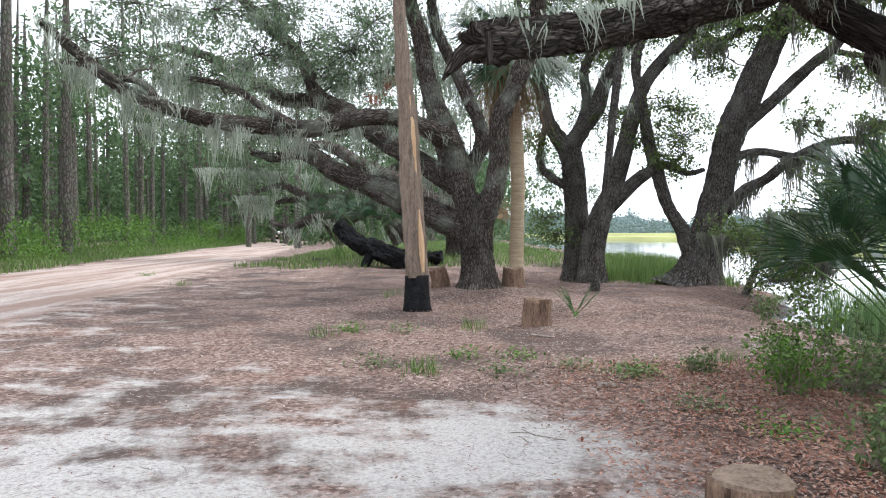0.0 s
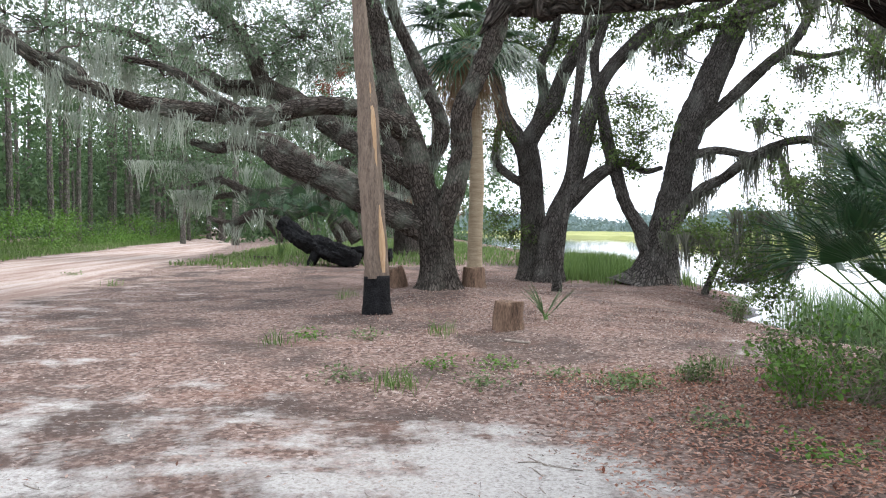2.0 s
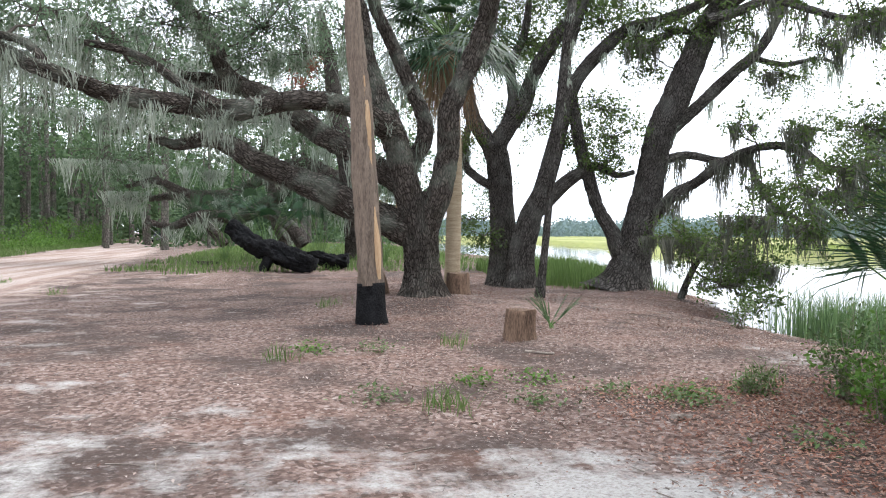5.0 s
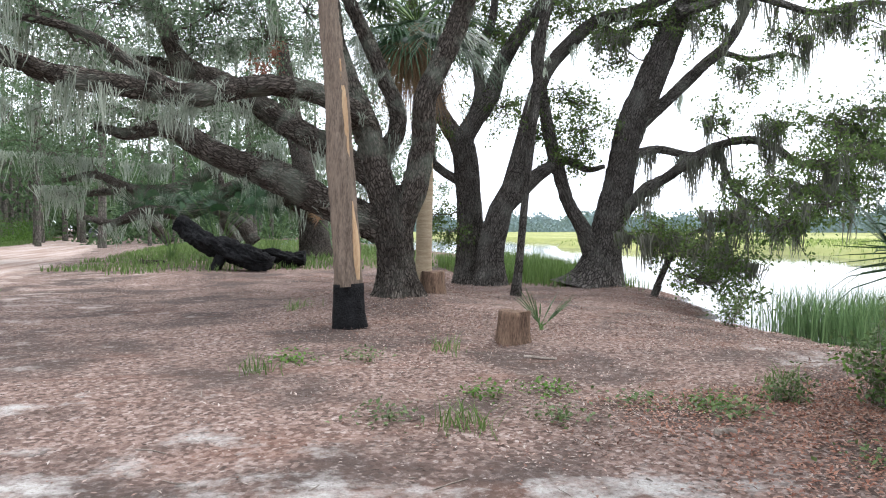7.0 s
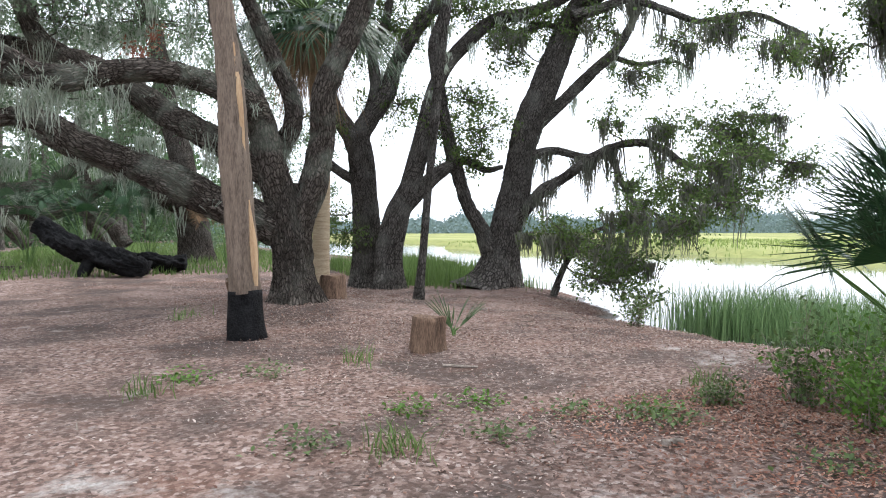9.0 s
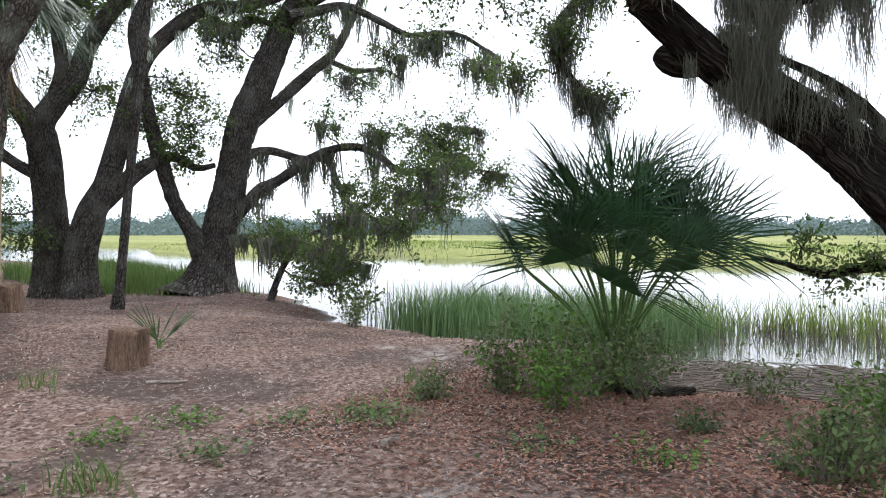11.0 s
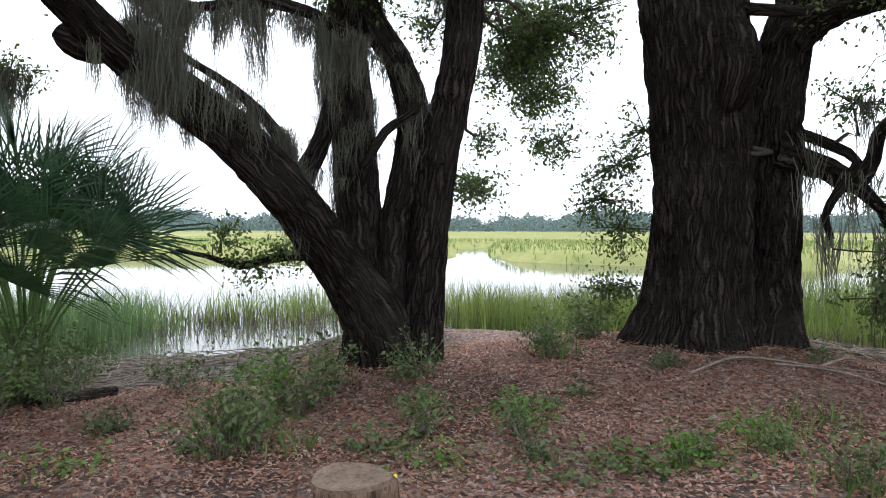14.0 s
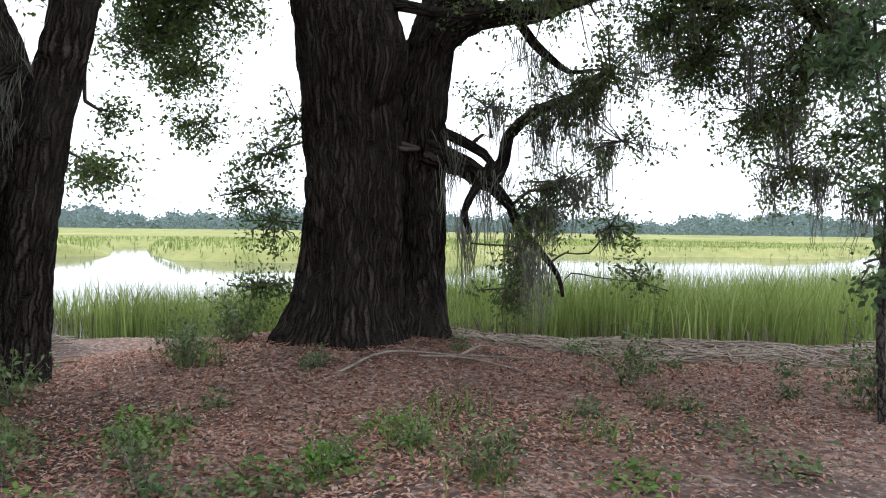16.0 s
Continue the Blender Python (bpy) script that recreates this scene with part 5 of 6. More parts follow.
moss(shore, [n for k, n in SHOREOAK[2:4]] + [SHOREOAK[6][1]], 7, 1.0, M_MOSS_SHADE, 63, 1.5)
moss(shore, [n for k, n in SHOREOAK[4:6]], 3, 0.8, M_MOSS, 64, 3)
moss(shore, [[(b[0] - b[3], b[1], b[2], 0.02), (b[0] + b[3], b[1], b[2], 0.02)] for b in SHOREOAK_LEAVES], 9, 0.9, M_MOSS_SHADE, 65, 0.3)

stem = FORKOAK[0][1]
fork = tree("live_oak", [("trunk", stem[:11])] + FORKOAK[1:], "dark many-stemmed live oak with a long broken limb overhead", M_BARK_SHADE, M_BARK_SHADE, 0.3, seed=71, lump=0.1, furrow=0.022, fine=1.4)
# overhead end of the same limb in lighter bark, its lit look by colour
piece("limb", tube("limb", [(*q[:3], q[3] * 1.05) for q in stem[10:]], [M_BARK], 0.02, 84, 0.16, 0, 171, 0, 0.0, 0.2, 0.026), fork, "grey furrowed limb broken off at its end")
crown(fork, FORKOAK_LEAVES, 38000, 0.056, M_LEAF, 72, [n for k, n in FORKOAK[1:]], M_SPRIG, 0.2)
moss(fork, [FORKOAK[0][1][4:11], FORKOAK[6][1], FORKOAK[5][1], FORKOAK[2][1][4:]], 11, 0.42, M_MOSS_SHADE, 73, 1.7, 0.0028, 0.05, 0.95, 0.0, 60)
moss(fork, [FORKOAK[1][1][3:8], FORKOAK[2][1][3:9], FORKOAK[6][1]], 18, 0.65, M_MOSS_SHADE, 78, 1.9, 0.003, 0.05, 0.8, 0.0, 46)
moss(fork, [FORKOAK[11][1], FORKOAK[7][1]], 40, 0.6, M_MOSS_SHADE, 77, 1.7, 0.004, 0.08, 0.7, 0.0, 40)
moss(fork, [FORKOAK[8][1], FORKOAK[9][1]], 64, 0.7, M_MOSS_SHADE, 76, 1.0, 0.0028, 0.06, 0.85, 0.0, 60)
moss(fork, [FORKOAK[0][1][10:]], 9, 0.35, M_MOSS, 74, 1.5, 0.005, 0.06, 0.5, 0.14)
moss(fork, [[(b[0] - b[3], b[1], b[2], 0.02), (b[0] + b[3], b[1], b[2], 0.02)] for b in FORKOAK_LEAVES[9:17]], 12, 0.8, M_MOSS_SHADE, 75, 2.0, 0.005)
giant = tree("live_oak", GIANTOAK, "massive dark twin-trunked live oak on a root mound", M_BARK_SHADE, M_BARK_SHADE, 0.14, seed=81, lump=0.07, furrow=0.034, fine=1.25)
crown(giant, GIANTOAK_LEAVES, 42000, 0.052, M_LEAF, 82, [n for k, n in GIANTOAK[2:]], M_SPRIG, 0.2)
moss(giant, [n for k, n in GIANTOAK[3:6]] + [GIANTOAK[7][1], GIANTOAK[8][1]], 8, 1.0, M_MOSS_SHADE, 83, 1.0, 0.005)
moss(giant, [[(b[0] - b[3], b[1], b[2], 0.02), (b[0] + b[3], b[1], b[2], 0.02)] for b in GIANTOAK_LEAVES[11:]], 16, 0.8, M_MOSS_SHADE, 84, 0.9, 0.005, 0.08)
piece("burl", tube("burl", [(5.45, 0.08, 2.72, 0.12), (5.27, 0.07, 2.88, 0.24), (5.22, 0.06, 3.1, 0.29), (5.30, 0.06, 3.36, 0.24), (5.5, 0.06, 3.6, 0.1)], [M_BARK_SHADE], 0.025, 90, 0.22, 0, 88, 0, 0.0, 0.4, 0.03), giant, "dark swollen burl on the trunk")

# their spreading tops, high over the bank; unseen, added to shade the trunks
rng = np.random.RandomState(89)
tops = np.column_stack([rng.uniform(1.5, 9.0, 60), rng.uniform(-5.5, 7.0, 60), rng.uniform(6.8, 9.2, 60), rng.uniform(0.8, 1.4, 60)])
crown(fork, [q for q in tops if q[1] > 2.0], 6500, 0.16, M_LEAF, 86, None, None, 0.5)
crown(giant, [q for q in tops if q[1] <= 2.0], 9000, 0.16, M_LEAF, 87, None, None, 0.5)

thin = tree("tree", LEANING, "slim moss-flecked bare trunk leaning slightly", M_BARK_GREY, M_BARK_GREY, 0.2, seed=91)
moss(thin, [LEANING[0][1][5:]], 6, 0.35, M_MOSS, 92, 3.5, 0.008, 0.08)
low = tree("live_oak", LOWOAK, "far live oak with tangled low sweeping limbs", M_BARK, M_LIMB, 0.3, seed=101)
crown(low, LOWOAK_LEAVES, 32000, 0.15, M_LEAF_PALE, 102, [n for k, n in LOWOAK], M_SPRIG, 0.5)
moss(low, [n for k, n in LOWOAK[1:]], 2.5, 1.2, M_MOSS, 103, 1.6, 0.013, 0.22, 0.55, 0.0, 26)
moss(low, [[(b[0] - b[3], b[1], b[2] - 0.5, 0.02), (b[0] + b[3], b[1], b[2] - 0.5, 0.02)] for b in LOWOAK_LEAVES[:21]], 5, 1.6, M_MOSS, 104, 1.0, 0.018, 0.3)

# splinters at the broken limb's end
e = np.array(FORKOAK[0][1][-1][:3])
for k, (dx, dy, dz, r) in enumerate([(-0.2, -0.12, -0.22, 0.05), (-0.12, -0.1, 0.02, 0.045), (-0.16, 0.02, -0.1, 0.05), (-0.05, -0.12, 0.08, 0.04)]):
    a = e + [0.16, 0.1, 0.03 - 0.02 * k]
    piece("splinter", tube("splinter", [(*a, r * 1.5), (*(e + [0.4 * dx, 0.4 * dy, 0.3 * dz]), r), (*(e + [dx, dy, dz]), 0.006)], [M_BARK], 0.05, 9, 0.3, 0, 95 + k), fork, "ragged splinter of the broken limb")

# ---- posts, palm trunk, log, stumps ----
px, py = POLE[0][1][0][:2]
post = thing("dead_trunk", (px, py, gz(px, py)), "bare weathered dead pine trunk, charred black at its foot", "dead tree")
runs = [(*q[:3], q[3] * 1.14) for q in POLE[0][1]]
runs[0] = (runs[0][0], runs[0][1], gz(px, py) - 0.1, runs[0][3])
def on_post(z, k=1.0):
    q = [float(np.interp(z, [r[2] for r in runs], [r[i] for r in runs])) for i in (0, 1, 3)]
    return (q[0], q[1], z, q[2] * k)


z0 = gz(px, py)
piece("trunk", tube("trunk", [on_post(z0 + 0.6)] + [r for r in runs if r[2] > z0 + 0.8], [M_POST], 0.05, 44, 0.09, 0, 5, 0, 0.0, 0.4, 0.022), post)
piece("charred_foot", tube("charred_foot", [on_post(z0 - 0.1, 1.06), on_post(z0 + 0.2, 1.03), on_post(z0 + 0.45, 1.0), on_post(z0 + 0.64, 1.02)], [M_CHAR], 0.05, 22, 0.09, 0.1, 6, 0, 0.04, 0.0), post, "fire-blackened foot")
for k, (z0, z1, off) in enumerate([(0.75, 1.9, 0.15), (2.3, 4.0, 0.118)]):
    a = np.array([np.interp(z, [r[2] for r in runs], [r[i] for r in runs]) for z in (z0, (z0 + z1) / 2, z1) for i in range(4)]).reshape(3, 4)
    strip = [(q[0] + off * 0.75, q[1] - off * 0.9, q[2], w) for q, w in zip(a, (0.04, 0.062, 0.02))]
    piece("split_wood", tube("split_wood", strip, [M_SPLIT], 0.08, 8, 0.25, 0, 8 + k), post, "exposed orange split wood")

cb = CABBAGE[0][1]
palm_trunk_base = (cb[0][0], cb[0][1], gz(cb[0][0], cb[0][1]))
cab = thing("cabbage_palm", palm_trunk_base, "tall cabbage palm with ringed tan trunk and brown skirt", "palm")
runs = [(cb[0][0], cb[0][1], palm_trunk_base[2] - 0.1, cb[0][3])] + list(cb[1:])
piece("trunk", tube("trunk", runs, [M_PALMTRUNK], 0.06, 20, 0.03, 0.1, 7), cab)
top = np.array(cb[-1][:3])
rng = np.random.RandomState(77)
for k in range(52):
    a = k * 2.4
    dead = k >= 30
    el = rng.uniform(-0.6, 1.0) if not dead else rng.uniform(-1.4, -0.7)
    d = np.array([math.cos(a) * math.cos(el), math.sin(a) * math.cos(el), math.sin(el)])
    hub = top + d * (1.05 if not dead else 0.5)
    v, f, uv = frond(hub, d + [0, 0, -0.35], (0, 0, 1) if not dead else (d[0] + rng.randn(), d[1] + rng.randn(), 0.2), 1.3 if not dead else rng.uniform(0.8, 1.4), 30, rng, 0.45 if not dead else 0.9, 110 if not dead else 42)
    fr = piece("dead_frond" if dead else "frond", mesh_of("frond", v, f, [M_PALM_DEAD if dead else M_PALM], uv, False), cab, "brown hanging dead frond" if dead else "")
    piece("stalk", tube("stalk", [(*top, 0.025), (*((top + hub) / 2 + [0, 0, 0.05]), 0.016), (*hub, 0.01)], [M_PALM_DEAD if dead else M_STALK], 0.2, 5, 0), fr)

lb = LOG[0][1]
log = thing("burnt_log", (lb[-1][0], lb[-1][1], gz(lb[-1][0], lb[-1][1])), "huge charred black fallen trunk on the ground", "log")
for kind, nodes in LOG:
    if kind == "limb":
        nodes = [(a, b, max(gz(a, b) + d * 0.55, c - 0.45), d) for a, b, c, d in nodes]
    piece("log" if kind == "trunk" else "limb", tube("log", [(a, b, c - 0.06, d * 0.7) for a, b, c, d in nodes], [M_CHAR], 0.04, 60, 0.22, 0, 9, 0, 0.1, 0.1, 0.11), log)
mid = lb[3]
piece("prop", tube("prop", [(mid[0] - 0.6, mid[1], gz(mid[0] - 0.6, mid[1]) - 0.1, 0.16), (mid[0] - 0.3, mid[1] + 0.1, mid[2] - 0.2, 0.2)], [M_CHAR], 0.1, 12, 0.2, 0, 4), log)

def stump(x, y, r, h, label, mat, cut, seed, tilt=0.0, notch=None):
    z = gz(x, y)
    t = thing("stump", (x, y, z), label, "stump")
    nodes = [(x, y, z - 0.06, r * 1.08), (x, y, z + h * 0.3, r), (x + tilt * 0.5, y, z + h * 0.7, r * 0.98), (x + tilt, y, z + h, r * 0.97)]
    piece("trunk", tube("trunk", nodes, [mat], 0.05, 26, 0.09, 0.12, seed, 0, 0.05, 0.0), t)
    bm = bmesh.new()
    rr = np.random.RandomState(seed)
    ph = rr.rand(3) * 6
    c = bm.verts.new((x + tilt, y, z + h + 0.022))
    outer, low_ = [], []
    for i in range(26):
        a = i / 26 * 2 * math.pi
        k = r * (0.95 + 0.03 * math.sin(3 * a + ph[0]) + 0.02 * math.sin(5 * a + ph[1]))
        dz = 0.012 * math.sin(2 * a + ph[2])
        outer.append(bm.verts.new((x + tilt + k * math.cos(a), y + k * math.sin(a), z + h + 0.014 + dz)))
        low_.append(bm.verts.new((x + tilt + k * 1.02 * math.cos(a), y + k * 1.02 * math.sin(a), z + h - 0.03)))
    for i in range(26):
        j = (i + 1) % 26
        bm.faces.new((c, outer[i], outer[j]))
        bm.faces.new((outer[i], low_[i], low_[j], outer[j]))
    part("cut_face", bm, cut, t, "pale sawn top")
    return t


near_stump = stump(1.52, 3.40, 0.20, 0.30, "sawn tree stump with pale top and a yellow paint spot", M_STUMP, M_CUT, 1)
bm = bmesh.new()
bmesh.ops.create_icosphere(bm, subdivisions=2, radius=1.0)
for v in bm.verts:
    v.co = Vector((v.co.x * 0.028 * (1 + 0.4 * noise.noise(v.co * 2)), v.co.y * 0.012, v.co.z * 0.034)) + Vector((1.625, 3.205, gz(1.52, 3.4) + 0.255))
part("paint_mark", bm, M_PAINT, near_stump, "yellow paint spot")
bm = bmesh.new()
bmesh.ops.create_icosphere(bm, subdivisions=2, radius=1.0)
for v in bm.verts:
    v.co = Vector((v.co.x * 0.06 * (1 + 0.5 * noise.noise(v.co * 2)), v.co.y * 0.015, v.co.z * 0.08)) + Vector((1.56, 3.195, gz(1.52, 3.4) + 0.20))
part("burn_mark", bm, M_CHAR, near_stump, "blackened patch")
stump(1.52, 11.30, 0.225, 0.40, "rough reddish stump standing on leaf litter", M_STUMP, M_STUMP, 2, 0.03)
stump(1.60, 15.85, 0.23, 0.42, "short old stump in front of a palm trunk", M_STUMP, M_STUMP, 3)
stump(-0.05, 15.9, 0.2, 0.42, "grey leaning stump beside the oak", M_STUMP, M_CUT, 4, -0.08)

# ---- palms ----
rng = np.random.RandomState(8)
heads = []
for k in range(33):
    a = k * 2.399 + 2.6
    el = radians(32 + 50 * ((k * 7) % 33) / 33 + 8 * rng.rand())
    rr = 0.5 + 0.85 * math.sin(el) + 0.45 * rng.rand()
    heads.append((rr * math.cos(el) * math.cos(a), rr * math.cos(el) * math.sin(a), 0.52 + rr * math.sin(el)))
fan_palm("palmetto", (4.92, 7.0, gz(4.92, 7.0)), heads, M_PALM, "bushy dark green cabbage palmetto with fan fronds", 1.14, 9, 34, 0.24, 84)
fan_palm("palm_seedling", (2.32, 12.2, gz(2.32, 12.2)), [(0.05, 0.02, 0.12), (-0.02, 0.01, 0.13), (0.08, -0.03, 0.10), (-0.04, -0.03, 0.09)], M_SEEDLING, "small young palm seedling beside a stump", 0.68, 10, 5, 0.1, 34)
for k, (x, y, s) in enumerate([(-3.0, 29, 1.3), (-1.0, 31, 1.2), (-5.0, 33, 1.3), (1.5, 29, 1.0)]):
    heads = [(s * 0.9 * math.cos(i * 2.4), s * 0.9 * math.sin(i * 2.4), 1.4 * s + 0.9 * ((i * 5) % 9) / 9) for i in range(9)]
    fan_palm("palmetto", (x, y, gz(x, y)), heads, M_PALM_DEAD if k == 3 else M_PALM, "palmetto under the far oaks", 0.95 * s, 60 + k, 34)

# ---- forest along the road ----
rng = np.random.RandomState(15)
spots = []
while len(spots) < 86:
    y = rng.uniform(8, 120)
    x = -17.2 - rng.rand() ** 1.8 * 26 - (y - 12) * 0.13
    if all((x - a) ** 2 + (y - b) ** 2 > 2.2 for a, b in spots):
        spots.append((x, y))
for k in range(26):
    spots.append((rng.uniform(-30, 10), rng.uniform(62, 120)))
for k, (x, y) in enumerate(spots):
    z = gz(x, y)
    r = rng.uniform(0.15, 0.31)
    h = rng.uniform(15, 21)
    t = thing("pine_tree", (x, y, z), "tall straight pine with vine-clad trunk beside the road", "tree", "pines along the road")
    lx, ly = rng.uniform(-0.5, 0.5, 2)
    piece("trunk", tube("trunk", [(x, y, z - 0.1, r * 1.15), (x + lx * 0.2, y, z + h * 0.3, r), (x + lx * 0.5, y + ly * 0.5, z + h * 0.65, r * 0.8), (x + lx, y + ly, z + h, 0.05)], [M_PINE], 0.8, 9, 0.06, 0.1, k), t)
    bl = np.column_stack([x + rng.randn(7) * 1.5, y + rng.randn(7) * 1.5, z + h * rng.uniform(0.4, 1.0, 7), rng.uniform(0.7, 1.5, 7)])
    u = rng.randn(560, 3)
    pts = np.repeat(bl[:, :3], 560 // 7 + 1, 0)[:560] + u * np.repeat(bl[:, 3], 560 // 7 + 1)[:560, None] * [0.5, 0.5, 0.3]
    piece("crown", leaf_mesh("crown", pts, 0.41, M_FOREST, rng, 0, 3.0), t)
    if k % 3 == 0 and y < 60:
        n = 220
        a, zz = rng.rand(n) * 6.28, z + rng.rand(n) ** 1.3 * 6
        vp = np.column_stack([x + np.cos(a) * (r + 0.06), y + np.sin(a) * (r + 0.06), zz])
        piece("vine", leaf_mesh("vine", vp, 0.13, M_BRIGHT, rng, 0, 1.3), t, "green climbing vine")

# understorey leaves behind the trunks
rng = np.random.RandomState(16)
nb = 1300
y = rng.uniform(6, 125, nb)
x = -23.0 - rng.rand(nb) * 48 - (y - 12) * 0.13
z = ground_z(x, y) + rng.rand(nb) ** 1.25 * 17
more = np.column_stack([rng.uniform(-34, 16, 260), rng.uniform(72, 110, 260), rng.rand(260) ** 1.3 * 17])
y2 = rng.uniform(4, 130, 620)
x2 = -27.0 - rng.rand(620) * 30 - (y2 - 12) * 0.13
deep = np.column_stack([x2, y2, ground_z(x2, y2) + rng.rand(620) * 7.5])
cen = np.vstack([np.column_stack([x, y, z]), more, deep])
pts = np.repeat(cen, 56, 0) + rng.randn(len(cen) * 56, 3) * [1.0, 1.0, 0.75]
pts[:, 2] = np.maximum(pts[:, 2], ground_z(pts[:, 0], pts[:, 1]) + 0.05)
far_y = rng.uniform(0, 150, 900)
wall_ = np.vstack([np.column_stack([-52 - rng.rand(900) * 25 - far_y * 0.13, far_y, rng.rand(900) * 15]), np.column_stack([rng.uniform(-75, 12, 800), rng.uniform(125, 165, 800), rng.rand(800) * 15])])
tagged(piece("forest_depth", leaf_mesh("forest_depth", np.repeat(wall_, 26, 0) + rng.randn(len(wall_) * 26, 3) * [1.6, 1.6, 1.2], 1.35, M_FOREST, rng, 0, 1.5)), "deep green woods behind the roadside pines", "woods", kind="stuff")
tagged(piece("forest_understorey", leaf_mesh("forest_understorey", pts, 0.52, M_FOREST, rng, 0, 1.7)), "dense green undergrowth between the pine trunks", "undergrowth", kind="stuff")
cen = np.column_stack([rng.uniform(-18.5, -15.5, 90) - (np.linspace(8, 110, 90) - 12) * 0.13, np.linspace(8, 110, 90), np.zeros(90)])
cen[:, 2] = ground_z(cen[:, 0], cen[:, 1]) + rng.rand(90) ** 2 * 1.9 + 0.3
pts = np.repeat(cen, 260, 0) + rng.randn(90 * 260, 3) * [0.55, 0.6, 0.38]
pts[:, 2] = np.maximum(pts[:, 2], ground_z(pts[:, 0], pts[:, 1]) + 0.05)
tagged(piece("roadside_bushes", leaf_mesh("roadside_bushes", pts, 0.15, M_BRIGHT, rng, 0, 1.7)), "bright green bushes along the forest edge", "bushes", kind="stuff")

# ---- grass and reeds ----
rng = np.random.RandomState(17)
y = rng.uniform(10, 110, 26000)
x = -14.2 - rng.rand(26000) * 5 - (y - 12) * 0.13
xy = np.column_stack([x, y])
g1 = np.column_stack([rng.uniform(-9, 6, 26000), rng.uniform(26, 75, 26000)])
g1 = g1[g1[:, 0] > -7.5 - np.maximum(0, g1[:, 1] - 34) * 0.17 + 1.5 * np.sin(g1[:, 1])]
xy = np.vstack([xy, g1])
tagged(blades("roadside_grass", xy, ground_z(xy[:, 0], xy[:, 1]) - 0.02, np.where(xy[:, 0] < -14, 0.34, 0.24) * (0.4 + rng.rand(len(xy))), 0.018, M_GRASS, rng, 0.7), "green grass on the road verges", "grass", kind="stuff")


def shore_x(y):
    return np.interp(y, [p[0] for p in SHORE], [p[1] for p in SHORE])


def reeds(name, y0, y1, d0, d1, n, h, mat, seed, label, clumps=60):
    r = np.random.RandomState(seed)
    cy = r.uniform(y0, y1, clumps)
    cx = shore_x(cy) + r.uniform(d0, d1, clumps)
    i = r.randint(clumps, size=n)
    xy = np.column_stack([cx[i] + r.randn(n) * 0.38, cy[i] + r.randn(n) * 0.38])
    z = np.maximum(ground_z(xy[:, 0], xy[:, 1]), WATER_Z - 0.25) - 0.02
    tagged(blades(name, xy, z, h * (0.5 + 0.6 * r.rand(n)), 0.009, mat, r, 0.4), label, "reeds", kind="stuff")


reeds("cordgrass", 8.2, 13.5, 1.2, 4.2, 6500, 1.12, M_REED_FRESH, 1, "green cordgrass standing in the shallow water", 70)
reeds("cordgrass", -2.5, 2.4, 1.7, 4.5, 6500, 1.05, M_REED, 2, "green cordgrass along the creek bank", 80)
reeds("cordgrass", -14, -3, 0.8, 6.5, 17000, 1.4, M_REED, 3, "tall dense green marsh grass along the bank", 170)
reeds("cordgrass", 2, 9, 3.4, 6.5, 1700, 1.0, M_REED, 4, "sparse reeds standing in the shallow water", 55)
reeds("dead_reeds", 1, 8.5, 2.4, 5.0, 1500, 0.65, M_REED_DEAD, 5, "short dead reed stalks in the mud", 60)
reeds("dead_reeds", -10, 0, 0.4, 3.0, 2500, 0.5, M_REED_DEAD, 6, "dead brown reed stalks at the waterline", 60)
reeds("cordgrass", 19, 30, -3.5, -0.5, 3000, 0.5, M_GRASS, 7, "tall green grass behind the shore oak", 60)
r = np.random.RandomState(9)
xy = np.column_stack([r.uniform(4.6, 8.6, 5000), r.uniform(20.2, 27, 5000)])
tagged(blades("bank_grass", xy, ground_z(xy[:, 0], xy[:, 1]) - 0.02, 0.35 + 0.4 * r.rand(5000), 0.012, M_GRASS, r, 0.4), "tall green grass between the oaks", "grass", kind="stuff")

# sapling at the edge of the bank
sap = thing("sapling", (SAPLING[0][0], SAPLING[0][1], gz(*SAPLING[0][:2])), "slender sapling with bright green leaves", "tree")
piece("trunk", tube("trunk", [(a, b, (gz(a, b) - 0.05 if i == 0 else c), d) for i, (a, b, c, d) in enumerate(SAPLING)], [M_BARK_GREY], 0.1, 8, 0.05), sap)
crown(sap, SAPLING_LEAVES, 1500, 0.07, M_FOREST, 5, [SAPLING], M_SPRIG, 0.16)

